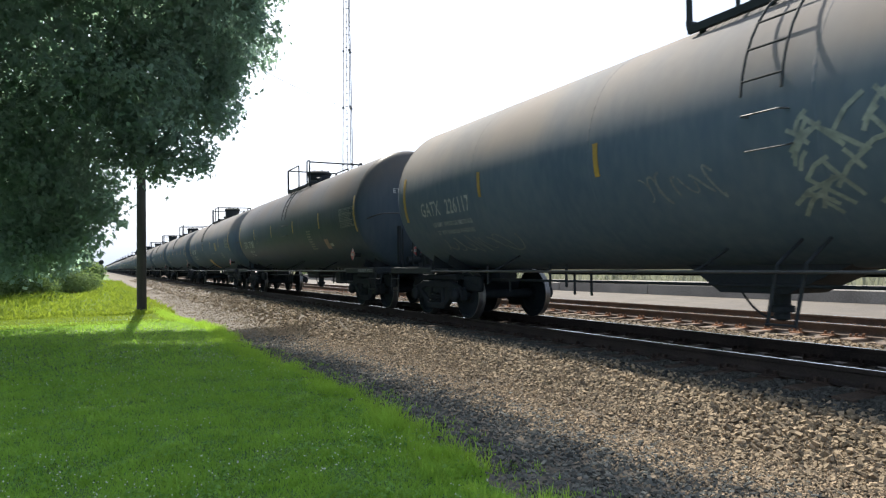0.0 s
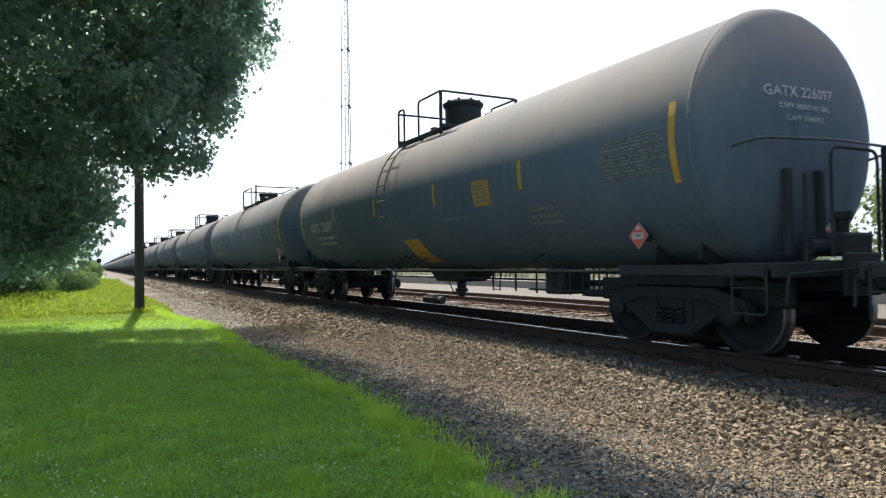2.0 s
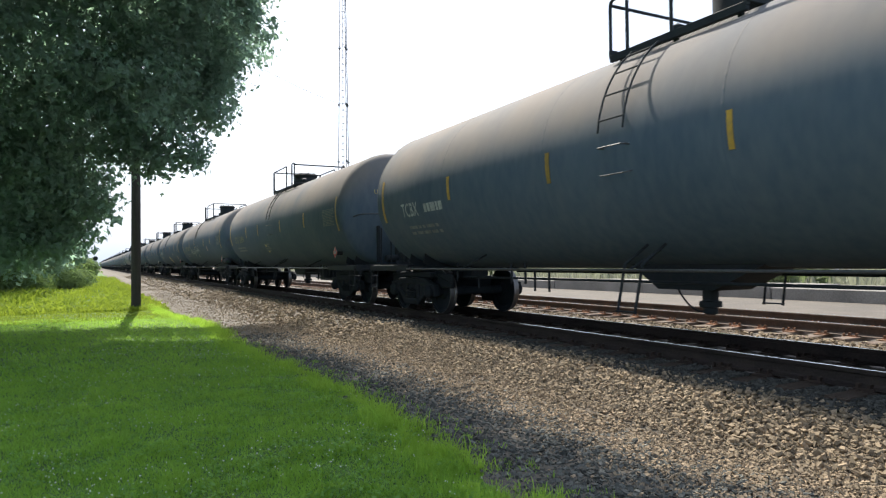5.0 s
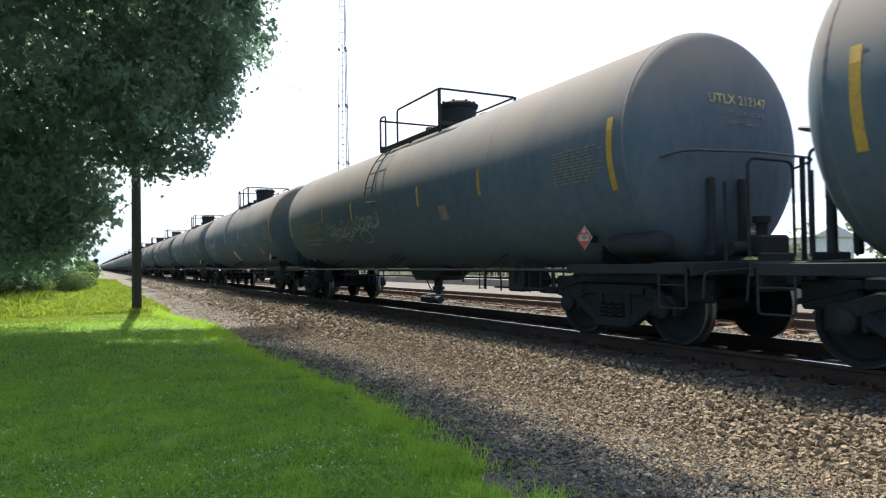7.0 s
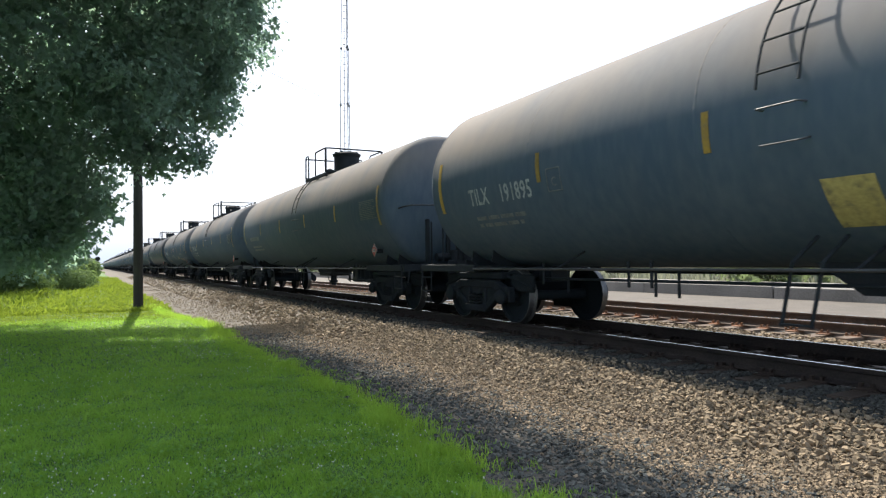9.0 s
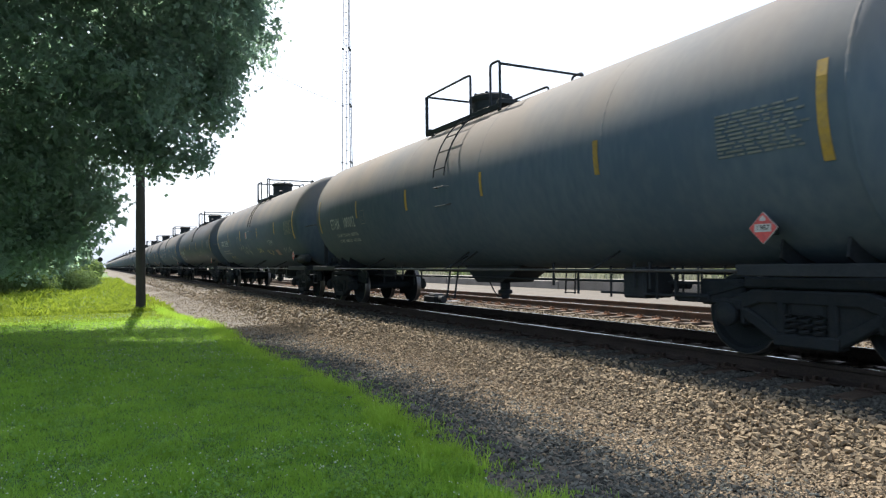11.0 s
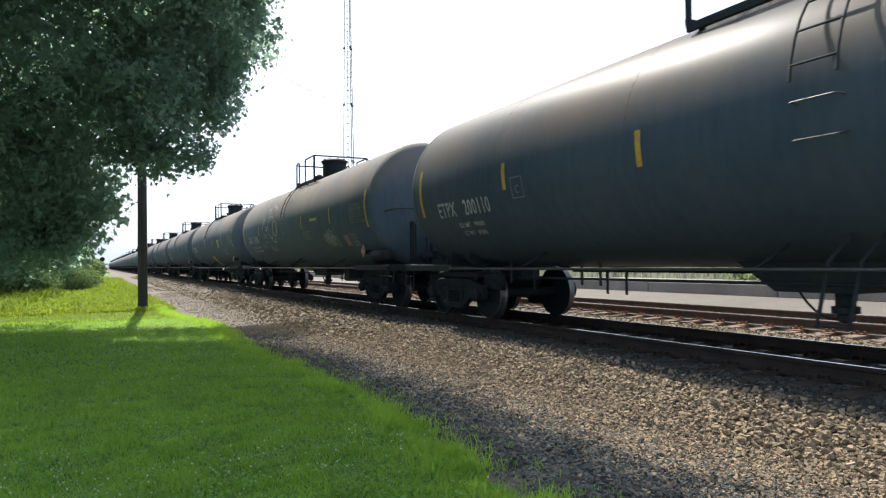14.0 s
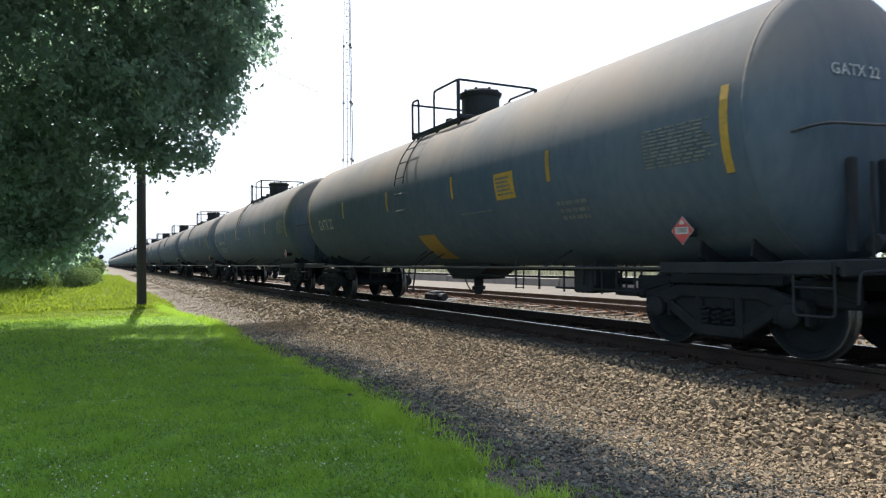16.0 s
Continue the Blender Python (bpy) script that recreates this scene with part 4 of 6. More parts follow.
# top fittings and ladders stand further forward on some cars, by these lengths
TOP_PARTS = ("platform", "manway_housing", "handrail", "handrail_post", "safety_valve", "vacuum_valve")
FORWARD = {2: (0.55, 0.75), 5: (0.28, 0.25), 6: (1.10, 1.60), 10: (0.51, 0.62), 11: (0.0, 0.25), 12: (0.4, 0.4), 13: (-0.3, 0.1)}
for k, (top_by, ladder_by) in FORWARD.items():
    for ob in CARS[k].children:
        kind_of = ob.name.split(".")[0]
        if kind_of in TOP_PARTS:
            ob.location.y -= top_by
        elif kind_of == "ladder":
            ob.location.y -= ladder_by
for ob in CARS[4].children:
    if ob.name.split(".")[0] == "reflective_stripe":
        mid = sum(v.co.y for v in ob.data.vertices) / len(ob.data.vertices)
        ob.location.y = 0.35 if 1 < mid < 2 else -0.30 if 4 < mid < 5 else -0.40 if -2 < mid < -1 else 0.15 if -5 < mid < -4 else 0
for ob in CARS[3].children:
    if ob.name.split(".")[0] == "reflective_stripe":
        mid = sum(v.co.y for v in ob.data.vertices) / len(ob.data.vertices)
        ob.location.y = 0.38 if 1 < mid < 2 else -0.42 if 4 < mid < 5 else 0
for k, by in ((5, -0.12), (8, -0.45), (9, -0.20), (10, -0.22)):
    for ob in CARS[k].children:
        if ob.name.split(".")[0] == "reflective_stripe" and -6 < ob.data.vertices[0].co.y < 0:
            ob.location.y = by
for ob in list(CARS[-2].children):
    if ob.name.split(".")[0] == "reflective_stripe" and -2 < ob.data.vertices[0].co.y < -1:
        bpy.data.objects.remove(ob)
# air reservoir beside the leading end of some cars
for k in (4, 8, 10):
    tank_bm = turned(B(), [(0.03, -0.50), (0.11, -0.47), (0.145, -0.40), (0.145, 0.40), (0.11, 0.47), (0.03, 0.50)], 18, "Y", (-1.16, -7.62, 1.24))
    res = part("side_reservoir", tank_bm, STEEL_BLACK, CARS[k], "dull grey air reservoir above the truck", smooth=True)
    for y in (-7.9, -7.34):
        part("strap", turned(B(), [(0.14, -0.02), (0.152, -0.02), (0.152, 0.02), (0.14, 0.02)], 18, "Y", (-1.16, y, 1.24)), STEEL_BLACK, res)


# ---- lettering, stickers and paint that set the cars apart ----
def reporting(k, mark, number, mat, lines=(), y=5.55, x=-0.2, z=2.90, box_letter="C", box_at=4.08, drop=-0.37):
    car = CARS[k]
    side_text(car, mark, y + 0.60, drop, 0.385, mat, "reporting_mark", narrow=0.72)
    if number:
        side_text(car, number, y - 0.48, drop, 0.385, mat, "car_number", narrow=0.72)
    for i, words in enumerate(lines):
        side_text(car, words, y - 0.1, drop - 0.31 - 0.17 * i, 0.125, mat if i < 2 else FADED_WHITE, "load_lettering", narrow=0.9)
    if not lines:
        side_bars(car, y, drop - 0.42, 1.7, 0.26, 2, FADED_WHITE, "load_lettering", k)
    end_text(car, mark + " " + number, x, z, 0.165, YELLOW_STENCIL if mat is DULL_YELLOW else WHITE_PAINT)
    for i in range(2):
        side = -0.16 - 0.13 * i
        end_text(car, ("CAPY 30240 US GAL", "CAPY 114450 L")[i], x + 0.06, z + side, 0.085, mat if mat is WHITE_PAINT else FADED_WHITE, "capacity_lettering")
    if box_letter:
        bm = B()
        for y0, y1, d0, d1 in ((-0.16, 0.16, -0.46, -0.445), (-0.16, 0.16, -0.145, -0.13), (-0.16, -0.145, -0.46, -0.13), (0.145, 0.16, -0.46, -0.13)):
            patch_on_tank(bm, box_at + y0, box_at + y1, d0, d1, rows=2)
        part("stencil_box", bm, FADED_WHITE, car)
        side_text(car, box_letter, box_at, -0.33, 0.18, FADED_WHITE, "stencil_letter")


def sticker(k, name, label, y0, y1, d0, d1, mat, print_mat=None, lean=0.0):
    s = part(name, patch_on_tank(B(), y0, y1, d0, d1, 0.005, 0.004, rows=8, lean=lean), mat, CARS[k], label)
    if print_mat:
        side_bars(s, (y0 + y1) / 2, (d0 + d1) / 2, (y1 - y0) * 0.8, (d1 - d0) * 0.75, 5, print_mat, "print", 3, 0.0135)
    return s


def strokes(car, lines, wide, mat, label):
    """Sprayed lines of even width on the tank's side."""
    bm = B()
    for pts in lines:
        for (xa, da), (xb, db) in zip(pts, pts[1:]):
            t = Vector((xb - xa, db - da))
            nrm = Vector((-t.y, t.x)).normalized() * wide / 2
            bm.faces.new([bm.verts.new(on_tank(p, d, 0.007)) for p, d in ((xa - nrm.x, da - nrm.y), (xb - nrm.x, db - nrm.y), (xb + nrm.x, db + nrm.y), (xa + nrm.x, da + nrm.y))])
    return tagged(part("graffiti", bm, mat, car, label), kind="stuff")


def scribble(y0, y1, drop, h, loops, seed):
    """One unbroken line of uneven loops, as a spray can draws it."""
    rng = random.Random(seed)
    pts, n = [], loops * 14
    tall = [rng.uniform(0.45, 1.0) for _ in range(loops + 2)]
    fat = [rng.uniform(0.5, 1.5) for _ in range(loops + 2)]
    drift = [rng.uniform(-0.25, 0.25) for _ in range(loops + 2)]
    for i in range(n + 1):
        u = i / 14
        k, f = min(int(u), loops - 1), u - min(int(u), loops - 1)
        mixed = lambda q: q[k] * (1 - f) + q[k + 1] * f
        a = 6.2832 * u
        wide = (y0 - y1) / loops
        pts.append((y0 - wide * u + wide * 0.62 * mixed(fat) * math.sin(a), drop + h * (0.5 * mixed(tall) * math.cos(a * rng.uniform(0.98, 1.02)) + mixed(drift))))
    return pts


def data_panel(k, y=-6.90, drop=-0.17):
    paint = FADED_WHITE if k in (-1, 5, 9, 10) else OLD_STENCIL
    rows = side_bars(CARS[k], y, drop, 1.06, 0.46, 11, paint, "data_panel", 5 + k)
    if k in (-1, 0, 5, 9, 10):
        bm = B()
        for d in (-0.41, -0.24, -0.06, 0.07):
            patch_on_tank(bm, y - 0.53, y + 0.53, d - 0.005, d + 0.005, rows=1)
        for e in (-0.53, 0.53):
            patch_on_tank(bm, y + e - 0.005, y + e + 0.005, -0.41, 0.07, rows=2)
        part("panel_grid", bm, paint, rows)


reporting(-2, "GATX", "226117", SPRAY_WHITE, ("LD LMT 194500 LB 88250 KG", "LT WT 91000 LB 41450 KG"), y=5.75, box_letter="")
rng = random.Random(8)
slashes = []
for i in range(58):
    y, d, a, n = rng.uniform(-3.2, -1.15), rng.uniform(-1.05, -0.1), rng.choice((0.5, 0.9, 2.2, 2.6)) + rng.uniform(-0.25, 0.25), rng.uniform(0.10, 0.26)
    slashes.append([(y - n * math.cos(a), d - n * math.sin(a)), (y + n * 0.1, d + 0.03), (y + n * math.cos(a), d + n * math.sin(a))])
strokes(CARS[-2], slashes, 0.045, GREEN_SPRAY, "pale green sprayed graffiti scrawl")
scrawl(CARS[-2], 5.2, -1.15, 2.6, 0.45, FADED_WHITE, 9, 10, 0.03, "graffiti", "faded grey sprayed graffiti scrawl")
scrawl(CARS[-2], 0.2, -0.60, 1.2, 0.40, FADED_WHITE, 12, 7, 0.03, "graffiti", "faded grey sprayed graffiti scrawl")
reporting(-1, "ETPX", "200287", WHITE_PAINT, ("LD LMT   198300", "LT WT   87700"), y=5.75, drop=-0.48)
sticker(-1, "red_sticker", "torn faded red and white sticker", -4.92, -4.58, -0.97, -0.65, PINK_PAINT)
sticker(-1, "sticker", "small pale sticker on the tank side", -5.22, -4.97, -0.90, -0.80, SPRAY_WHITE)
side_bars(CARS[-1], -3.32, -0.64, 0.46, 0.66, 8, FADED_WHITE, "small_print", 61)
reporting(0, "GATX", "226097", WHITE_PAINT, ("LD LMT 194600 LB 88250 KG", "LT WT 91400 LB 41450 KG"), x=-0.33, z=2.87)
for k in (0, 11):
    sticker(k, "yellow_sticker", "square yellow sticker with dark print", -3.6, -3.05, -0.47, -0.05, YELLOW_PAINT, FADED_WHITE)
    sticker(k, "yellow_panel", "yellow rectangular panel under the tank's curve", -0.33, 0.42, -1.72, -0.96, YELLOW_PAINT)
    side_bars(CARS[k], -4.92, -0.77, 0.75, 0.34, 3, FADED_WHITE, "small_print", 30 + k)
    side_bars(CARS[k], -2.3, -0.62, 1.1, 0.05, 1, FADED_WHITE, "scratch", 40 + k)
reporting(1, "UTLX", "250362", DULL_YELLOW, x=-0.15, box_letter="")
sticker(1, "red_sticker", "faded orange-red sticker on the tank", -6.82, -6.32, -1.10, -0.80, PINK_PAINT)
reporting(2, "TCBX", "", WHITE_PAINT, box_letter="")
side_bars(CARS[2], 5.0, -0.36, 1.0, 0.32, 1, WHITE_PAINT, "car_number", 77)
reporting(3, "UTLX", "208899", DULL_YELLOW, box_letter="")
for d in (-0.74, -1.0):
    sticker(3, "scuff", "small worn orange scuff on the tank side", 1.06, 1.22, d - 0.035, d + 0.035, YELLOW_STENCIL)
side_bars(CARS[3], 0.95, -0.82, 0.75, 0.34, 4, FADED_WHITE, "small_print", 66)
reporting(4, "UTLX", "212147", DULL_YELLOW, x=-0.06, z=3.0, y=5.3, box_letter="X", box_at=3.68)
sticker(4, "red_sticker", "faded orange-red square sticker", -3.10, -2.80, -0.65, -0.37, PINK_PAINT)
strokes(CARS[4], [scribble(3.75, 2.0, -0.58, 0.42, 6, 15), scribble(1.8, 0.35, -0.50, 0.40, 4, 18), scribble(3.6, 2.1, -0.66, 0.36, 7, 19), scribble(2.0, 0.3, -0.46, 0.34, 6, 20)], 0.022, SPRAY_WHITE, "thin white sprayed graffiti scrawl")
reporting(5, "TILX", "191895", WHITE_PAINT)
sticker(5, "warning_sticker", "white sticker with faded red print", -5.64, -5.26, -1.03, -0.73, PINK_PAINT, FADED_WHITE)
sticker(5, "yellow_panel", "yellow rectangular panel under the tank's curve", -0.14, 0.34, -1.30, -0.75, YELLOW_STENCIL)
bm = B()
for a in ((-6.40, -6.02, -0.97, -0.958), (-6.40, -6.02, -0.69, -0.678), (-6.40, -6.388, -0.97, -0.68), (-6.032, -6.02, -0.97, -0.68)):
    patch_on_tank(bm, *a, rows=2)
part("stencil_frame", bm, FADED_WHITE, CARS[5], "empty white stencilled frame")
side_bars(CARS[5], -3.1, -0.55, 1.2, 0.16, 3, FADED_WHITE, "small_print", 71)
reporting(7, "ETHX", "100092", WHITE_PAINT, ("LD LMT 195500 LB   88500 KG", "LT WT   90850 LB   41200 KG"))
reporting(8, "GATX", "225911", WHITE_PAINT, x=-0.25)
scrawl(CARS[8], 0.9, -0.78, 1.6, 0.50, GREEN_SPRAY, 21, 10, 0.03, "graffiti", "pale sprayed graffiti tag")
scrawl(CARS[8], -1.75, -0.86, 0.7, 0.28, YELLOW_STENCIL, 22, 5, 0.03, "graffiti", "yellow sprayed graffiti tag")
scrawl(CARS[8], -3.35, -0.98, 0.9, 0.28, YELLOW_STENCIL, 23, 6, 0.03, "graffiti", "yellow sprayed graffiti tag")
scrawl(CARS[8], -4.0, -0.60, 0.8, 0.24, SPRAY_WHITE, 24, 6, 0.022, "graffiti", "white sprayed graffiti tag")
sticker(8, "red_sticker", "faded red rectangular sticker", -4.62, -4.15, -1.15, -0.90, PINK_PAINT)
scrawl(CARS[8], -5.95, -0.96, 1.0, 0.26, SPRAY_WHITE, 25, 8, 0.024, "graffiti", "white sprayed graffiti tag")
sticker(8, "sticker", "small pale sticker with red print", -0.02, 0.24, -0.28, 0.0, WHITE_PLATE, RED_PAINT)
reporting(9, "ETPX", "200110", WHITE_PAINT, ("LD LMT   198500", "LT WT   87500"), y=5.88, drop=-0.49)
sticker(9, "sticker", "small pale sticker on the tank", -5.57, -5.33, -0.94, -0.82, FADED_WHITE)
reporting(10, "GBRX", "703786", SPRAY_WHITE, ("LD LMT 197200 LB   89450 KG", "LT WT   88800 LB   40280 KG"), x=0.0, z=3.02, y=5.60, box_letter="", drop=-0.44)
ring = lambda y, d, ry, rd, a0, a1: [(y + ry * math.cos(a0 + (a1 - a0) * i / 22), d + rd * math.sin(a0 + (a1 - a0) * i / 22)) for i in range(23)]
strokes(CARS[4], [ring(1.25, -0.80, 0.36, 0.17, 0, 6.4)], 0.024, SPRAY_WHITE, "thin white sprayed oval")
strokes(CARS[10], [ring(2.38, -0.04, 0.37, 0.42, 0, 6.4), ring(2.94, 0.31, 0.28, 0.37, 0.9, 5.4), ring(2.86, 0.36, 0.42, 0.34, 1.0, 2.9), ring(1.82, 0.34, 0.30, 0.32, -0.6, 3.3),
                   ring(1.72, -0.12, 0.32, 0.26, -2.2, 1.8), ring(2.35, 0.42, 0.52, 0.36, 0.3, 2.6), ring(3.02, 0.02, 0.20, 0.16, 2.9, 5.6), ring(2.05, -0.42, 0.30, 0.20, 3.4, 6.1)],
        0.045, SPRAY_WHITE, "white outlined sprayed graffiti flower")
strokes(CARS[10], [ring(3.72, 0.10, 0.09, 0.14, 0.3, 6.0), ring(3.53, 0.26, 0.07, 0.13, 0, 6.4), ring(3.36, 0.14, 0.09, 0.16, -1.2, 4.6)], 0.032, SPRAY_WHITE, "white sprayed graffiti tag")
strokes(CARS[10], [scribble(3.1, 2.25, -0.84, 0.22, 6, 37), scribble(3.0, 2.3, -0.88, 0.20, 5, 38), scribble(4.3, 3.7, -0.74, 0.22, 5, 39)], 0.020, OLD_STENCIL, "faded sprayed graffiti scrawl")
for i, d in enumerate((-0.29, -0.38, -0.58)):
    sticker(10, "dash", "faint pale painted dash", 3.05, 3.64, d - 0.022, d + 0.022, FADED_WHITE)
sticker(10, "red_sticker", "faded red rectangular sticker", -5.82, -5.48, -1.01, -0.69, PINK_PAINT)
bm = B()
for a in ((-6.36, -6.01, -1.03, -1.015), (-6.36, -6.01, -0.70, -0.685), (-6.36, -6.345, -1.03, -0.69), (-6.025, -6.01, -1.03, -0.69), (-6.195, -6.18, -1.03, -0.69), (-6.36, -6.01, -0.92, -0.91)):
    patch_on_tank(bm, *a, rows=2)
part("stencil_frame", bm, SPRAY_WHITE, CARS[10], "white stencilled frame in two panels")
for i, words in enumerate(("VENT TANK", "WHEN UNLOADING")):
    side_text(CARS[10], words, -0.95, 1.12 - 0.13 * i, 0.11, FADED_WHITE, "stencil_lettering")
side_bars(CARS[10], -2.2, -0.55, 0.8, 0.3, 4, FADED_WHITE, "small_print", 91)
sticker(10, "tape", "strip of yellow-green tape", -3.5, -2.8, -0.14, -0.06, YELLOW_STENCIL)
strokes(CARS[8], [ring(2.0, -0.45, 0.34, 0.30, 0, 6.4)], 0.05, FADED_WHITE, "faded sprayed ring")
scrawl(CARS[8], 4.9, -1.12, 0.9, 0.2, YELLOW_STENCIL, 39, 5, 0.03, "graffiti", "orange sprayed graffiti tag")
side_bars(CARS[9], -3.57, -0.48, 0.38, 0.28, 4, FADED_WHITE, "small_print", 93)
side_bars(CARS[9], -2.6, -0.78, 1.2, 0.04, 1, FADED_WHITE, "scratch", 94)
strokes(CARS[10], [scribble(-3.85, -4.8, -0.66, 0.34, 6, 34), scribble(-3.9, -4.85, -0.80, 0.38, 5, 33), scribble(-4.0, -4.7, -0.72, 0.3, 7, 32)], 0.024, SPRAY_WHITE, "white sprayed graffiti tag")
side_text(CARS[11], "GATX 22", 6.0, -0.40, 0.40, WHITE_PAINT, "reporting_mark", narrow=0.72)
end_text(CARS[11], "GATX 22", -0.45, 2.9, 0.165, WHITE_PAINT)
for k in range(-2, 14):
    data_panel(k)
    if k in (6, 12, 13):
        side_bars(CARS[k], 5.5, -0.40, 2.0, 0.30, 1, FADED_WHITE, "reporting_mark", k)
        side_bars(CARS[k], 5.5, -0.80, 1.8, 0.28, 2, FADED_WHITE, "load_lettering", k)

for k in GLOSSY:
    for ob in CARS[k].children:
        if ob.name.split(".")[0] in ("end_lettering", "capacity_lettering"):
            ob.location.y = 0.13
# brake notes stencilled on the sills
def sill_bars(parent, place):
    bm = B()
    for i, w in enumerate((0.05, 0.16, 0.12, 0.08)):
        x0 = (0.0, 0.09, 0.29, 0.45)[i]
        bm.faces.new([bm.verts.new(place(Vector((a, b, 0)))) for a, b in ((x0, -0.035), (x0 + w, -0.035), (x0 + w, 0.035), (x0, 0.035))])
    return tagged(part("brake_print", bm, FADED_WHITE, parent), kind="stuff")


for k in range(-2, 14):
    if k in GLOSSY:
        part_text("brake_note", flat_text("COMP SHOES", 0.085), FADED_WHITE, CARS[k], lambda v: Vector((-1.402, -8.21 - v.x * 0.9, 0.94 + v.y)))
        sill_bars(CARS[k], lambda v: Vector((-1.402, -7.45 - v.x, 0.94 + v.y)))
    else:
        part_text("brake_note", flat_text("COMP SHOES", 0.10), FADED_WHITE, CARS[k], lambda v: Vector((0.98 + v.x, -8.650, 0.94 + v.y)))
        sill_bars(CARS[k], lambda v: Vector((-0.28 + v.x, -8.650, 0.94 + v.y)))

# ---- loose stones, grass, trees ----
NP = np.random.default_rng(5)
BLOCK_V = np.array([(-1, -1, -1), (1, -1, -1), (1, 1, -1), (-1, 1, -1), (-1, -1, 1), (1, -1, 1), (1, 1, 1), (-1, 1, 1)], float) * 0.62
BLOCK_F = np.array([(0, 2, 1), (0, 3, 2), (4, 5, 6), (4, 6, 7), (0, 1, 5), (0, 5, 4), (1, 2, 6), (1, 6, 5), (2, 3, 7), (2, 7, 6), (3, 0, 4), (3, 4, 7)])
OCT_V = np.array([(1, 0, 0), (-1, 0, 0), (0, 1, 0), (0, -1, 0), (0, 0, 1), (0, 0, -1)], float)
OCT_F = np.array([(0, 2, 4), (2, 1, 4), (1, 3, 4), (3, 0, 4), (2, 0, 5), (1, 2, 5), (3, 1, 5), (0, 3, 5)])


def tilts(n):
    """n turns of flat stones: any heading, lying more or less level."""
    a, b, c = NP.uniform(0, 6.283, n), NP.normal(0, 0.45, n), NP.normal(0, 0.45, n)
    one, nil = np.ones(n), np.zeros(n)
    put = lambda *m: np.stack(m, -1).reshape(n, 3, 3)
    z = put(np.cos(a), -np.sin(a), nil, np.sin(a), np.cos(a), nil, nil, nil, one)
    x = put(one, nil, nil, nil, np.cos(b), -np.sin(b), nil, np.sin(b), np.cos(b))
    y = put(np.cos(c), nil, np.sin(c), nil, one, nil, -np.sin(c), nil, np.cos(c))
    return z @ x @ y


def bulk_mesh(name, verts, faces, mats, index=None, smooth=False):
    """A mesh from arrays of equal-sized faces."""
    me = bpy.data.meshes.new(name)
    nv, nf, k = len(verts), len(faces), faces.shape[1]
    me.vertices.add(nv)
    me.vertices.foreach_set("co", np.asarray(verts, np.float32).ravel())
    me.loops.add(nf * k)
    me.loops.foreach_set("vertex_index", faces.astype(np.int32).ravel())
    me.polygons.add(nf)
    me.polygons.foreach_set("loop_start", np.arange(0, nf * k, k, dtype=np.int32))
    me.polygons.foreach_set("use_smooth", np.full(nf, smooth))
    for m in mats:
        me.materials.append(m)
    me.update(calc_edges=True)
    me.validate()
    return me


def heights(x, y):
    return np.array([ground_height(a, b) for a, b in zip(x, y)])


def stones(name, label, x, y, size, mat, base=BLOCK_V, tri=BLOCK_F, sink=0.25, flat=0.6, lift=0.0):
    n = len(x)
    v = base[None] * (1 + NP.uniform(-0.5, 0.3, (n, len(base), 3)))
    v = v * np.stack([NP.uniform(0.9, 1.6, n), NP.uniform(0.65, 1.15, n), NP.uniform(0.35, 0.85, n) * flat / 0.6], -1)[:, None, :] * (size / 2)[:, None, None]
    v = np.einsum("nij,nkj->nki", tilts(n), v)
    z = heights(x, y) + lift + size * (0.35 - sink)
    v += np.stack([x, y, z], -1)[:, None, :]
    f = tri[None] + (np.arange(n) * len(base))[:, None, None]
    me = bulk_mesh(name, v.reshape(-1, 3), f.reshape(-1, 3), [mat])
    return tagged(new(name, me), label, "stones", kind="stuff")


def scatter(n, x0, x1, y0, y1, power=1.0):
    """Points strewn over a strip, thinning out along y."""
    return NP.uniform(x0, x1, n), y0 + (y1 - y0) * NP.uniform(0, 1, n) ** power


# ballast shoulder: the nearest stones one by one, the rest joined
shoulder = tagged(new("ballast_shoulder"), "tan crushed stones heaped beside the rail", "ballast", kind="structure")
stone_shapes = []
for i in range(14):
    v = BLOCK_V * (1 + NP.uniform(-0.5, 0.3, (8, 3))) * np.array([NP.uniform(0.9, 1.5), NP.uniform(0.65, 1.1), NP.uniform(0.4, 0.85)])
    stone_shapes.append(bulk_mesh("stone", v * 0.5, BLOCK_F, [STONE_ONE]))
for i in range(290):
    x, y = NP.uniform(4.75, 5.6), NP.uniform(2.35, 4.6)
    s = NP.uniform(0.045, 0.085)
    shared("stone", stone_shapes[i % 14], shoulder, pose(x, y, ground_height(x, y) + 0.028 + s * 0.15, NP.normal(0, 25), NP.normal(0, 25), NP.uniform(0, 360)) @ Matrix.Diagonal((s, s, s, 1)))


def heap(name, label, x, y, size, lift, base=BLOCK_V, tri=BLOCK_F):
    """Ballast that thins out towards the path, tan outside, coloured dark near the rail for the train's shade."""
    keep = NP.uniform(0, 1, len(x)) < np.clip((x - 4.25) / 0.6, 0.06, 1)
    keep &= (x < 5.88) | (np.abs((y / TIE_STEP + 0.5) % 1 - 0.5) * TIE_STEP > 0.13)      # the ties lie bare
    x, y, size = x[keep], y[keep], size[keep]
    darkened = x + NP.normal(0, 0.10, len(x)) > 5.62
    stones(name, label, x[~darkened], y[~darkened], size[~darkened], STONE, base, tri, lift=lift)
    stones(name + "_by_rail", "ballast stones by the rail, coloured dark for the train's shade", x[darkened], y[darkened], size[darkened], SHADE_STONE, base, tri, lift=lift)


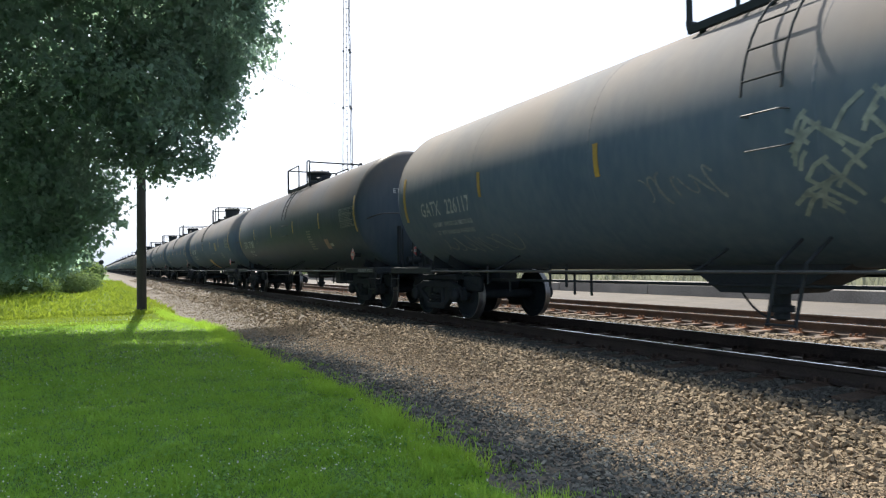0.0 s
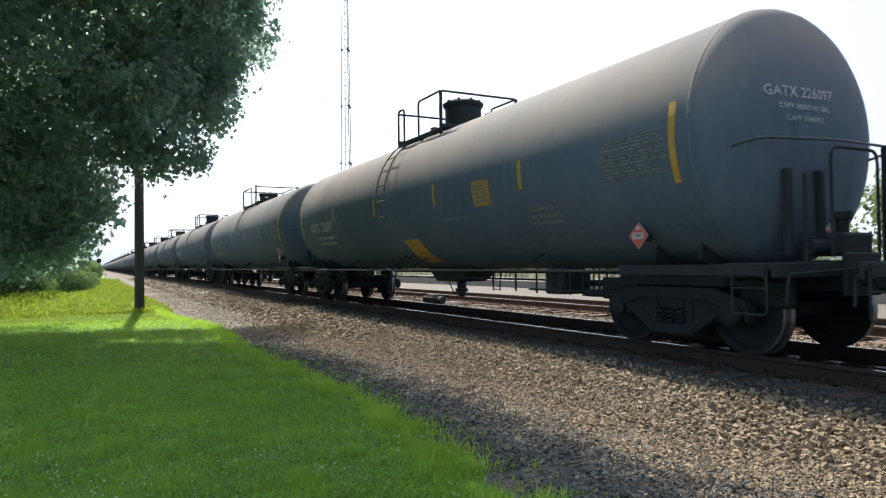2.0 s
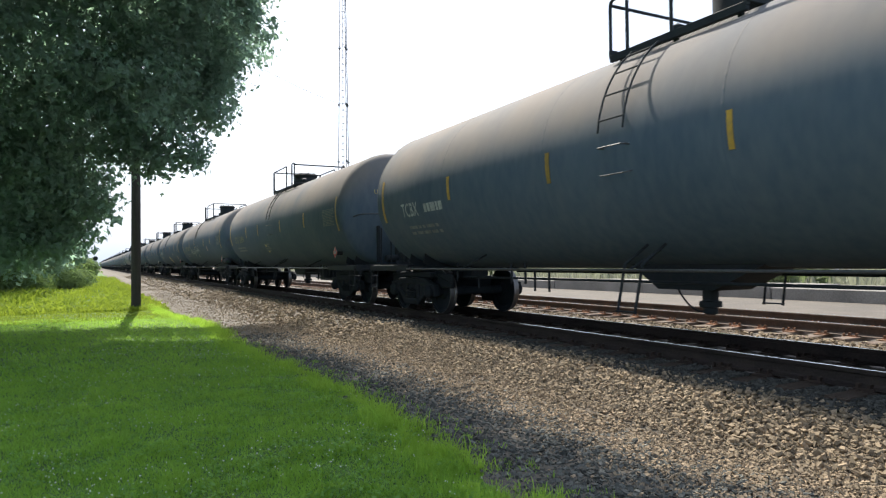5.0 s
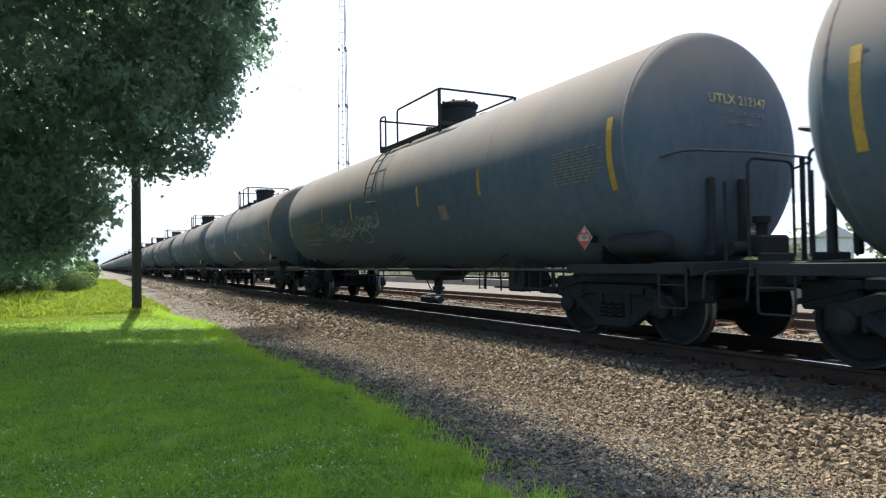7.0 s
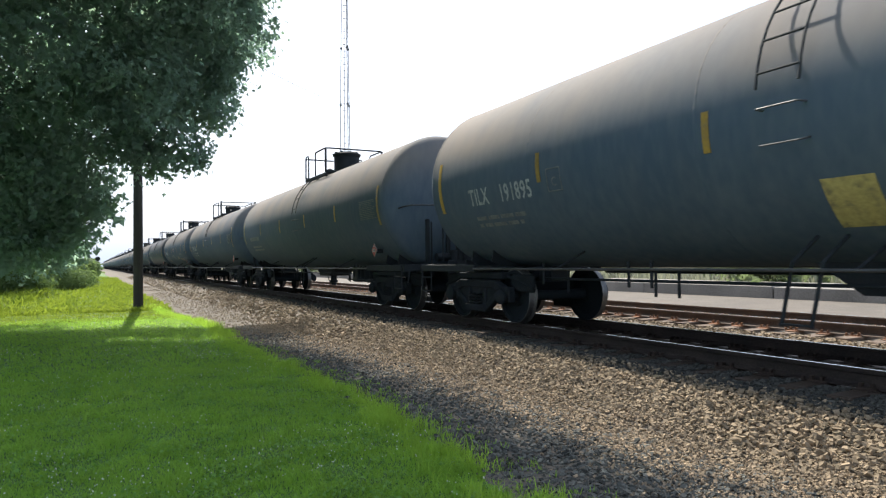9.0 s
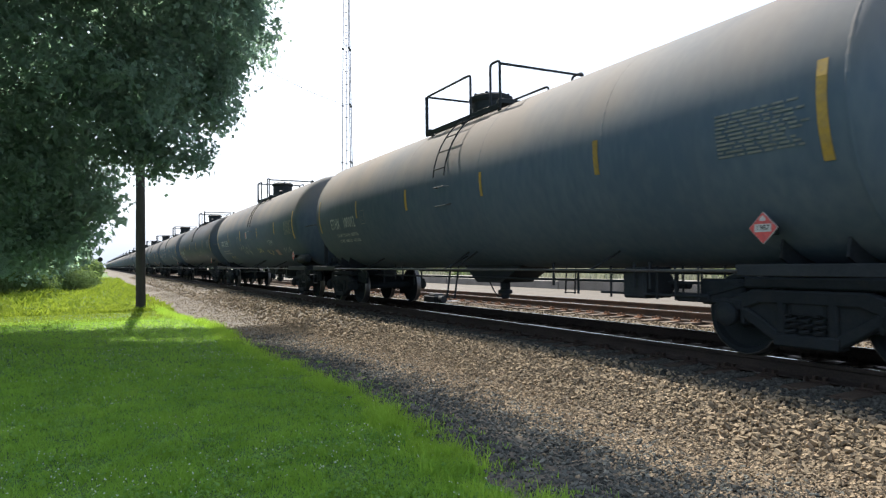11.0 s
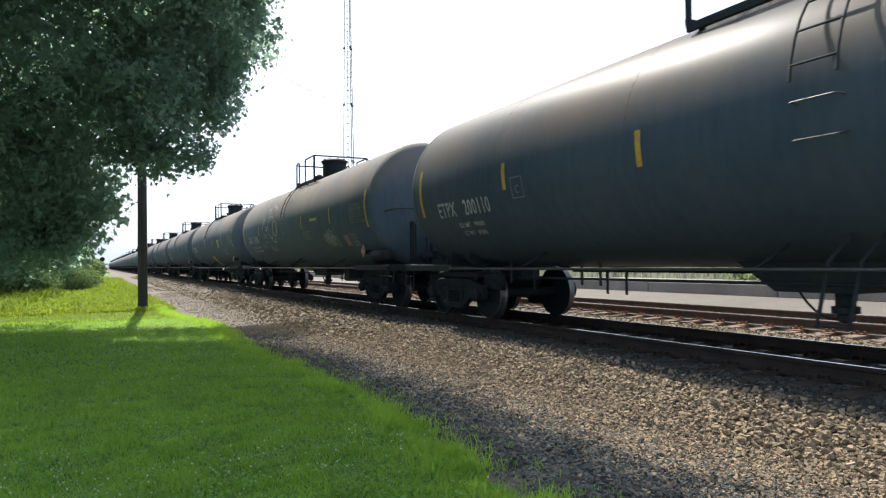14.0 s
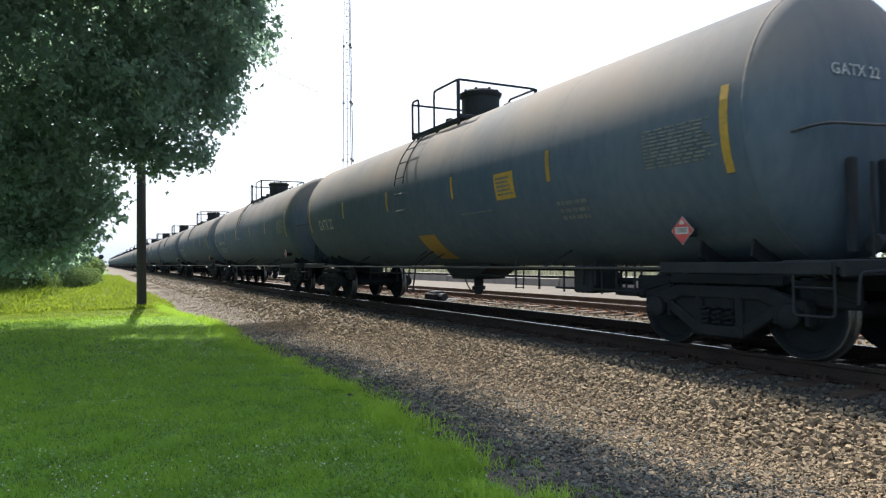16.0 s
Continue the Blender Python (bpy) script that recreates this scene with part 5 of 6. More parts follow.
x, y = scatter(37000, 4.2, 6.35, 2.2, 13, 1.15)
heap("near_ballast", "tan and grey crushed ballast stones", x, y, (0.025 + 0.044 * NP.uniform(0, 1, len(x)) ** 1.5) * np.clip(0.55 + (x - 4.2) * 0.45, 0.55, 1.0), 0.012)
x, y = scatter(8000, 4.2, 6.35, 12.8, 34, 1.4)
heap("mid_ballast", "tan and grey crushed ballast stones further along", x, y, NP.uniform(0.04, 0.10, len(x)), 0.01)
x, y = scatter(3500, 4.2, 6.3, 33, 110, 1.5)
stones("far_ballast", "tan crushed ballast stones far along the line", x, y, NP.uniform(0.07, 0.16, len(x)), STONE, OCT_V, OCT_F)
x, y = scatter(2600, 6.5, 8.0, 2.0, 26, 1.3)
stones("track_ballast", "dark ballast stones between the rails", x, y, NP.uniform(0.035, 0.08, len(x)), SHADE_STONE, OCT_V, OCT_F, lift=-0.015)
x, y = scatter(8500, 8.35, 10.3, 2.5, 36, 1.3)
stones("middle_ballast", "tan ballast stones between the two tracks", x, y, NP.uniform(0.035, 0.085, len(x)), STONE, OCT_V, OCT_F, lift=0.012)
x, y = scatter(3500, 10.5, 12.9, 3.0, 36, 1.3)
stones("second_track_ballast", "tan ballast stones in the second track", x, y, NP.uniform(0.035, 0.085, len(x)), STONE, OCT_V, OCT_F, lift=-0.012)
x, y = scatter(5000, 4.3, 6.3, -7, 2.3)
stones("ballast_behind", "tan ballast stones back along the line", x, y, NP.uniform(0.05, 0.10, len(x)), STONE, OCT_V, OCT_F, lift=0.012)
x, y = scatter(4000, 2.8, 4.4, -7, 2.7)
stones("grit_behind", "dark grit of the path back along the line", x, y, NP.uniform(0.02, 0.05, len(x)), GRIT, OCT_V, OCT_F, lift=0.004)
# fine dark grit of the path, with some stones rolled down on it
x, y = scatter(22000, 2.75, 4.5, 2.6, 16, 1.35)
keep = NP.uniform(0, 1, len(x)) < np.clip((4.6 - x) / 0.7, 0, 1)
stones("path_grit", "fine dark grit of the gravel path", x[keep], y[keep], 0.018 + 0.042 * NP.uniform(0, 1, keep.sum()) ** 1.7, GRIT, lift=0.002)
x, y = NP.normal(4.35, 0.36, 26000), 2.4 + 16 * NP.uniform(0, 1, 26000) ** 1.3
keep = (x > 3.1) & (x < 5.1)
stones("stone_chips", "tan chips and fine gravel at the ballast's foot", x[keep], y[keep], 0.014 + 0.026 * NP.uniform(0, 1, keep.sum()) ** 1.5, TAN_GRIT, lift=0.006)
x, y = scatter(15000, 2.3, 4.7, 12, 60, 1.6)
keep = x > np.array([lawn_edge(b) for b in y]) + 0.05
x, y = x[keep], y[keep]
stones("far_path_grit", "tan and grey grit of the path further along", x, y, NP.uniform(0.02, 0.055, len(x)), STONE, OCT_V, OCT_F)
x, y = NP.normal(4.25, 0.32, 1300), 2.5 + 28 * NP.uniform(0, 1, 1300) ** 1.3
keep = (x > 2.95) & (x < 4.6)
stones("strewn_stones", "single stones strewn over the path", x[keep], y[keep], NP.uniform(0.025, 0.06, keep.sum()), STONE, lift=0.004)


def blades(name, label, x, y, tall, wide, mat, lean=0.55):
    """Grass: narrow blades bent to one side."""
    n = len(x)
    z = heights(x, y) - 0.006
    a, b = NP.uniform(0, 6.283, n), NP.uniform(0, 6.283, n)
    k = NP.uniform(0.1, lean, n) * tall
    side = np.stack([np.cos(a), np.sin(a), np.zeros(n)], -1) * (wide / 2)[:, None]
    root = np.stack([x, y, z], -1)
    over = np.stack([np.cos(b) * k, np.sin(b) * k, tall], -1)
    mid = root + over * np.array([0.35, 0.35, 0.6])
    v = np.stack([root - side, root + side, mid + side * 0.8, mid - side * 0.8, root + over], 1)
    f = np.array([(0, 1, 2), (0, 2, 3), (3, 2, 4)])[None] + (np.arange(n) * 5)[:, None, None]
    me = bulk_mesh(name, v.reshape(-1, 3), f.reshape(-1, 3), [mat])
    return tagged(new(name, me), label, "grass", kind="stuff")


def lawn_points(n, y0, y1, power):
    y = y0 + (y1 - y0) * NP.uniform(0, 1, n) ** power
    x = NP.uniform(-1.4 - 0.13 * y, 2.95, n)
    edge = np.array([lawn_edge(b) for b in y])
    ok = x < edge + NP.normal(0, 0.035, n)
    return x[ok], y[ok]


x, y = lawn_points(135000, 3.0, 11.5, 1.35)
tuft = 0.9 + 0.95 * np.array([noise.noise((a * 2.6, b * 2.6, 0)) + 0.5 * noise.noise((a * 7, b * 7, 4)) for a, b in zip(x, y)])
tuft = np.clip(tuft, 0.5, 1.6)
blades("lawn_grass", "short green mown grass in the shade", x, y, NP.uniform(0.025, 0.075, len(x)) * tuft, NP.uniform(0.006, 0.013, len(x)), GRASS, 1.5)
x, y = lawn_points(40000, 11, 24, 1.2)
blades("far_lawn_grass", "short green mown grass further off", x, y, NP.uniform(0.03, 0.07, len(x)), NP.uniform(0.012, 0.022, len(x)), GRASS, 1.6)
y = 3.0 + 26 * NP.uniform(0, 1, 26000) ** 1.5
x = np.array([lawn_edge(b) for b in y]) + NP.normal(-0.10, 0.13, len(y))
clump = np.array([noise.noise((a * 2.1, b * 1.7, 8)) + 0.6 * noise.noise((a * 6, b * 6, 1)) for a, b in zip(x, y)])
keep = clump > -0.28
x, y, clump = x[keep], y[keep], clump[keep]
blades("edge_grass", "longer ragged grass along the path's edge", x, y, NP.uniform(0.04, 0.13, len(x)) * np.clip(1 + 1.3 * clump, 0.4, 1.9), NP.uniform(0.006, 0.012, len(x)), EDGE_GRASS, 0.9)
y = 3.2 + 12 * NP.uniform(0, 1, 420) ** 1.2
x = np.array([lawn_edge(b) for b in y]) + NP.uniform(0.0, 0.55, len(y))
y, x = np.repeat(y, 7) + NP.normal(0, 0.018, 2940), np.repeat(x, 7) + NP.normal(0, 0.018, 2940)
blades("path_weeds", "sparse grass tufts straying on the gravel path", x, y, NP.uniform(0.02, 0.06, len(x)), NP.uniform(0.005, 0.010, len(x)), GRASS, 1.2)
x, y = lawn_points(16000, -7, 3.1, 1.0)
blades("lawn_behind", "short green mown grass", x, y, NP.uniform(0.04, 0.09, len(x)), NP.uniform(0.014, 0.026, len(x)), GRASS, 1.4)
x, y = lawn_points(22000, 22.5, 31, 1.0)
blades("sunlit_grass", "short yellow-green grass in the sun", x, y, NP.uniform(0.03, 0.07, len(x)), NP.uniform(0.014, 0.026, len(x)), WEED, 1.6)
y = 27 + 75 * NP.uniform(0, 1, 42000) ** 1.5
x = 2.6 - (10.5 + 0.04 * y) * NP.uniform(0, 1, len(y)) ** 1.1
blades("sunlit_weeds", "rank yellow-green weeds in the sun", x, y, NP.uniform(0.05, 0.15, len(x)) * (1 + 0.02 * (y - 27)) * np.where(x < -2.5, 2.2, 1.0) * (0.6 + 0.8 * (np.sin(x * 1.7 + y * 0.6) * np.cos(y * 0.8 - x) > -0.1)), NP.uniform(0.03, 0.07, len(x)), WEED, 1.5)
# clover and small broad leaves in patches, with white heads
x, y = lawn_points(34000, 3.2, 17, 1.4)
patchy = np.array([noise.noise((a * 1.5, b * 1.5, 2)) + 0.6 * noise.noise((a * 5, b * 5, 6)) for a, b in zip(x, y)]) > -0.02
x, y = x[patchy], y[patchy]
stones("clover_leaves", "patches of clover and small broad leaves in the lawn", x, y, NP.uniform(0.016, 0.036, len(x)), CLOVER_LEAF, OCT_V, OCT_F, sink=0.3, flat=0.2, lift=0.05)
x, y = lawn_points(3400, 3.3, 16, 1.15)
patchy = np.array([noise.noise((a * 0.8, b * 0.8, 9)) for a, b in zip(x, y)]) > 0.02
x, y = x[patchy], y[patchy]
stones("clover_blooms", "small white clover heads in the lawn", x, y, NP.uniform(0.010, 0.017, len(x)), CLOVER, OCT_V, OCT_F, sink=0.3, flat=1.0, lift=0.06)

LEAF_V = np.array([(0, -0.5, 0), (0.52, -0.05, -0.07), (0.17, 0.10, 0.04), (0.0, 0.60, -0.07), (-0.17, 0.10, 0.04), (-0.52, -0.05, -0.07)])
LEAF_F = np.array([(0, 1, 2), (0, 2, 3), (0, 3, 4), (0, 4, 5)])


def crown_mesh(name, lobes, leaves, size, mat, spray=9, spread=0.26, inner=0.5, seed=1, core=0):
    """Leaves in small sprays on the shells of many lobes, and large shade leaves further in."""
    rng = np.random.default_rng(seed)
    lob = np.array(lobes, float)
    weight = lob[:, 3] ** 1.9
    weight /= weight.sum()

    def strew(count, per, near, far, wide, big, loose):
        n = count // per
        pick = rng.choice(len(lob), n, p=weight)
        d = rng.normal(size=(n, 3))
        d /= np.linalg.norm(d, axis=1)[:, None]
        rad = lob[pick, 3] * (near + (far - near) * rng.uniform(0, 1, n) ** 0.6)
        bumpy = 1 + 0.16 * np.sin(d[:, 0] * 7 + pick) * np.cos(d[:, 1] * 6 + pick * 2) + 0.10 * np.sin(d[:, 2] * 11 + pick)
        c = lob[pick, :3] + d * (rad * bumpy)[:, None] * np.array([1, 1, 0.88])
        c = np.repeat(c, per, 0) + rng.normal(size=(n * per, 3)) * wide * np.array([1, 1, 0.8])
        dd = np.repeat(d, per, 0)
        m = len(c)
        z = dd * 0.8 + rng.normal(size=(m, 3)) * loose + np.array([0, 0, 0.4])
        z /= np.linalg.norm(z, axis=1)[:, None]
        t = rng.normal(size=(m, 3)) + np.array([0, 0, -0.6])
        t -= z * (t * z).sum(1)[:, None]
        t /= np.linalg.norm(t, axis=1)[:, None]
        s = np.cross(t, z)
        k = big * rng.uniform(0.6, 1.25, m)
        return c[:, None, :] + k[:, None, None] * (LEAF_V[None, :, 0:1] * s[:, None] + LEAF_V[None, :, 1:2] * t[:, None] + LEAF_V[None, :, 2:3] * z[:, None])

    v = strew(leaves, spray, inner, 1.06, spread, size, 0.34)
    if core:
        v = np.concatenate([v, strew(core, 3, 0.25, 0.75, 0.2, size * 2.0, 0.5)])
    f = LEAF_F[None] + (np.arange(len(v)) * 6)[:, None, None]
    return bulk_mesh(name, v.reshape(-1, 3), f.reshape(-1, 3), [mat])


def limb(bm, pts, r0, r1, seg=8):
    """A tapering bent limb."""
    rings = []
    pts = [Vector(p) for p in pts]
    for i, p in enumerate(pts):
        d = (pts[min(i + 1, len(pts) - 1)] - pts[max(i - 1, 0)]).normalized()
        u = d.orthogonal().normalized()
        w = d.cross(u)
        r = r0 + (r1 - r0) * i / (len(pts) - 1)
        rings.append([bm.verts.new(p + (u * math.cos(6.2832 * k / seg) + w * math.sin(6.2832 * k / seg)) * r) for k in range(seg)])
    for a, b in zip(rings, rings[1:]):
        for k in range(seg):
            bm.faces.new((a[k], a[(k + 1) % seg], b[(k + 1) % seg], b[k]))
    bm.faces.new(rings[0]), bm.faces.new(rings[-1])


def build_tree(name, label, base, fork, lobes, leaves, size, mat, trunk=0.3, seed=1, spray=9, spread=0.26, limbs=10, inner=0.5, core=0):
    rng = random.Random(seed)
    tree = tagged(new(name), label, "tree")
    bx, by = base
    bz = ground_height(bx, by)
    bm = B()
    limb(bm, [(bx, by, bz - 0.1), (bx + 0.03, by, bz + 0.3), (bx + 0.1, by - 0.1, bz + fork * 0.6), (bx, by, bz + fork)], trunk * 1.35, trunk * 0.75, 12)
    part("trunk", bm, BARK, tree, "grey-brown furrowed trunk", smooth=True)
    order = sorted(lobes, key=lambda q: -q[3])[:limbs]
    for q in order:
        bm = B()
        a, b = Vector((bx, by, bz + fork * rng.uniform(0.7, 1.0))), Vector(q[:3])
        mid = a.lerp(b, 0.5) + Vector((rng.uniform(-.3, .3), rng.uniform(-.3, .3), 0.5))
        limb(bm, [a, a.lerp(mid, 0.5) + Vector((0, 0, 0.15)), mid, mid.lerp(b, 0.6), b], trunk * 0.42, 0.02, 7)
        part("limb", bm, BARK, tree, smooth=True)
    crown = new("crown", crown_mesh("crown", lobes, leaves, size, mat, spray, spread, inner, seed, core))
    crown.parent = tree
    return tree


MAPLE = [(2.75, 18, 7.2, 1.4), (2.8, 17.5, 9.0, 1.5), (2.4, 19, 5.7, 1.1), (1.75, 18, 4.2, 0.85), (1.55, 18, 3.75, 0.6), (0.9, 18, 4.2, 0.7), (-0.35, 21, 2.8, 0.75), (-0.5, 20, 3.6, 1.0), (1.9, 18.5, 6.4, 1.7), (0.8, 17, 5.2, 1.3), (-0.3, 18, 4.8, 1.3),
         (-1.2, 17, 6.0, 2.1), (0.5, 18, 8.0, 2.3), (2.0, 16, 10.5, 2.3), (-2.5, 18, 4.2, 1.7), (-3.0, 16, 8.0, 2.9), (-1.4, 19, 3.4, 1.2), (-0.75, 21, 2.6, 1.1),
         (-2.2, 21, 2.3, 1.4), (-4.5, 19, 3.5, 2.1), (-6.0, 16, 6.0, 2.9), (-4.0, 14, 11, 2.9), (0, 14, 12, 2.9), (-2, 20, 10, 2.9), (2.4, 13, 9.6, 2.0), (2.0, 11, 9.2, 2.0),
         (-0.2, 10, 9.2, 2.4), (-3, 10, 8.6, 2.8), (2.6, 20, 8.2, 1.4), (-5, 11, 6.8, 2.5), (-6, 20, 9, 2.9), (-3.6, 22.5, 6.0, 2.4), (-0.6, 21.5, 7.5, 2.2),
         (-1.3, 20, 4.2, 1.6), (-2.8, 20, 2.7, 1.6), (-1.0, 22, 3.6, 1.2), (3.0, 10.8, 9.5, 1.5), (3.1, 12.6, 9.5, 1.5), (3.2, 14.6, 9.6, 1.45), (3.15, 16.6, 9.5, 1.5), (3.1, 18.6, 9.3, 1.4), (2.5, 21.4, 9.0, 1.6),
         (4.2, 24.4, 9.2, 1.2), (4.3, 25.6, 9.0, 0.9), (3.0, 25, 8.8, 1.5), (3.4, 17.6, 11.2, 1.4), (0.6, 20, 6.2, 1.6),
         (-2.2, 17, 7.6, 2.2), (-4.2, 18, 6.0, 2.4), (1.2, 16.6, 7.8, 1.8), (3.0, 9.2, 9.4, 1.5),
         (3.2, 18, 6.3, 0.5), (3.45, 18, 7.8, 0.55), (2.6, 18, 5.0, 0.5), (3.75, 18, 8.5, 0.55), (2.9, 18.3, 5.8, 0.45), (2.2, 18, 3.9, 0.4), (1.25, 18, 3.45, 0.4), (0.5, 18, 3.9, 0.5),
         (0.15, 20, 2.4, 0.4), (0.3, 20.5, 3.3, 0.4), (3.9, 17.5, 7.2, 0.4), (2.9, 19, 4.9, 0.35), (-0.2, 21, 1.75, 0.45), (-1.3, 21.5, 1.5, 0.7), (1.2, 24, 6.0, 1.2), (2.2, 24, 6.9, 1.2), (-1.5, 25, 4.6, 1.6), (0.0, 24.5, 6.8, 1.5), (-4, 25, 5.5, 2.2), (-0.8, 12, 10.8, 2.4), (-2.6, 13, 10.2, 2.4), (0.4, 13.4, 10.6, 2.0), (-4.2, 12, 9.8, 2.4), (-1.6, 9.6, 10.2, 2.2), (-4.0, 8.6, 9.4, 2.2), (1.2, 15.7, 9.7, 1.5), (0, 15.3, 10, 1.5), (2.1, 15.8, 9.3, 1.2), (-1.5, 15.5, 10.2, 1.6), (0.8, 14.2, 9.9, 1.4), (-0.6, 13.6, 10, 1.4),
         (-1.0, 20.5, 1.7, 0.8), (-2.0, 20, 1.5, 0.9), (-0.4, 20.5, 2.2, 0.5), (0.25, 20.5, 2.9, 0.4), (-3.2, 19, 1.5, 0.9)]
build_tree("maple_tree", "large dense green maple overhanging the lawn", (-3.7, 15.5), 3.6, MAPLE, 190000, 0.150, LEAF, 0.36, 3, spray=14, spread=0.19, limbs=14, inner=0.62, core=9000)


def lobes_for(x, y, z0, z1, r, count, seed):
    rng = random.Random(seed)
    out = []
    for i in range(count):
        h = (i + 0.5) / count
        w = r * (0.45 + 0.75 * math.sin(math.pi * min(1, h * 0.85 + 0.12)))
        a = rng.uniform(0, 6.28)
        out.append((x + w * 0.62 * math.cos(a), y + w * 0.62 * math.sin(a), z0 + (z1 - z0) * h, w * rng.uniform(0.42, 0.62)))
    return out


# woods left of the line
for i, (x, y, h, r) in enumerate(((-8.0, 33, 10, 3.8), (-6.4, 46, 11, 4.2), (-6.0, 62, 12, 4.6), (-7, 82, 12, 5), (-7, 105, 12, 5), (-11, 135, 13, 6), (-12, 175, 13, 7))):
    build_tree("roadside_tree", "dark green leafy tree beside the lawn", (x, y), 2.5, lobes_for(x, y, 0.8, h, r, 12, i), 5000, 0.36 + 0.004 * y, LEAF, 0.25, 20 + i, spread=0.4, limbs=5)

def build_bush(name, label, x, y, r, h, leaves, size, mat, seed):
    rng = random.Random(seed)
    bush = tagged(new(name), label, "bush")
    z = ground_height(x, y)
    lob = [(x + rng.uniform(-r, r) * 0.6, y + rng.uniform(-r, r) * 0.6, z + h * rng.uniform(0.25, 0.7), r * rng.uniform(0.4, 0.62)) for _ in range(6)]
    for q in lob[:4]:
        bm = B()
        limb(bm, [(x, y, z - 0.05), Vector((x, y, z)).lerp(Vector(q[:3]), 0.5), q[:3]], 0.035, 0.01, 5)
        part("stem", bm, BARK, bush)
    c = new("foliage", crown_mesh("foliage", lob, leaves, size, mat, seed=seed))
    c.parent = bush
    return bush


for i, (x, y, r, h) in enumerate(((-4.6, 46, 1.4, 1.4), (-6.2, 45, 1.7, 2.0), (-3.4, 48, 1.3, 1.4), (-4.9, 52, 1.9, 2.3), (-1.6, 55, 1.5, 1.6), (-3.8, 56, 2.0, 2.3), (-1.4, 66, 1.7, 1.9), (-3.6, 72, 2.2, 2.6),
                                  (-1.6, 85, 2.0, 2.2), (-4, 95, 2.6, 3.0), (-1.2, 108, 2.2, 2.4), (-2.5, 130, 3.0, 3.2), (-1.0, 160, 3.0, 3.0), (-8, 44, 1.8, 2.0))):
    build_bush("roadside_bush", "sunlit green bush in the rank weeds", x, y, r, h, 4500 if y < 60 else 1500, 0.12 if y < 60 else 0.21 + 0.0025 * y, HEDGE_LEAF, 80 + i)

# ---- pole, mast, cable, and what lies beyond the tracks ----
def build_pole():
    x, y, top = 1.56, 28.9, 11.9
    z = ground_height(x, y)
    bm = B()
    turned(bm, [(0.185, z - 0.2), (0.18, z + 0.5), (0.172, 3), (0.16, 7), (0.14, top), (0.10, top + 0.03)], 18, "Z", (x, y, 0))
    pole = tagged(part("utility_pole", bm, POLE_WOOD, None, smooth=True), "dark creosoted wooden utility pole at the lawn's edge", "pole")
    arm = box(B(), (x, y - 0.2, top - 0.5), (2.2, 0.10, 0.12), 0.01)
    part("crossarm", arm, POLE_WOOD, pole)
    for dx in (-0.95, -0.4, 0.4, 0.95):
        part("insulator", turned(B(), [(0.02, top - 0.44), (0.05, top - 0.40), (0.05, top - 0.34), (0.03, top - 0.30)], 10, "Z", (x + dx, y - 0.2, 0)), GALV, pole, smooth=True)
    return pole


build_pole()


def build_mast():
    """A three-legged tapering lattice mast."""
    cx, cy, tall = 24.75, 70.27, 46.0
    z0 = ground_height(cx, cy)
    mast = tagged(new("lattice_mast"), "tall slender galvanised three-legged lattice mast", "mast")
    mast.location = (cx, cy, z0)
    r0, r1 = 0.855, 0.17
    ang = [radians(a) for a in (150.6, 270.6, 30.6)]

    def at(i, h):
        r = r0 + (r1 - r0) * h / tall
        return Vector((r * math.cos(ang[i]), r * math.sin(ang[i]), h))
    for i in range(3):
        part("leg", rod(B(), at(i, -0.1), at(i, tall), 0.044, 6), MAST_STEEL, mast)
    h, k = 0.0, 0
    while h < tall - 1.2:
        for i in range(3):
            j = (i + 1) % 3
            part("brace", rod(B(), at(i, h), at(j, h + 1.0), 0.009, 4), MAST_STEEL, mast)
        h += 1.0
        k += 1
    for s in range(8):
        for i in range(3):
            part("joint_flange", rod(B(), at(i, s * 6.3 - 0.09), at(i, s * 6.3 + 0.09), 0.13, 8), MAST_STEEL, mast)
    # climbing ladder up one face
    lad = part("climbing_ladder", pipe(B(), [at(0, 0).lerp(at(1, 0), 0.55), at(0, tall).lerp(at(1, tall), 0.55)], 0.030, 5), MAST_STEEL, mast)
    rung = rod(B(), (-0.18, 0.04, 0), (0.18, -0.04, 0), 0.036, 5)
    first = part("rung", rung, MAST_STEEL, lad)
    for i in range(1, 62):
        p = at(0, i * 0.73).lerp(at(1, i * 0.73), 0.55)
        if i == 1:
            first.location = p
        else:
            shared("rung", first.data, lad, Matrix.Translation(p))
    return mast


build_mast()
a, b = Vector((1.56, 28.7, 11.75)), Vector((24.2, 69.9, 18.6))
pts = [a.lerp(b, i / 16) - Vector((0, 0, 0.5 * 4 * (i / 16) * (1 - i / 16))) for i in range(17)]
tagged(part("overhead_cable", pipe(B(), pts, 0.017, 5), STEEL_BLACK), "thin dark overhead cable from pole to mast", "cable")

# switch machine between the tracks
sm = B()
box(sm, (9.62, 19.2, -0.10), (0.42, 0.80, 0.26), 0.04)
box(sm, (9.62, 19.2, -0.24), (0.9, 1.5, 0.05), 0.01)
machine = tagged(part("switch_machine", sm, STEEL_BLACK), "low dark switch machine on the ballast between tracks", "switch machine")
part("lid", box(B(), (9.62, 19.1, 0.05), (0.36, 0.46, 0.07), 0.03), STEEL_BLACK, machine)
part("motor", rod(B(), (9.62, 18.55, -0.08), (9.62, 18.9, -0.08), 0.11, 12), STEEL_BLACK, machine)
part("throw_rod", rod(B(), (8.4, 19.4, -0.2), (10.9, 19.4, -0.2), 0.022, 8), GALV, machine)

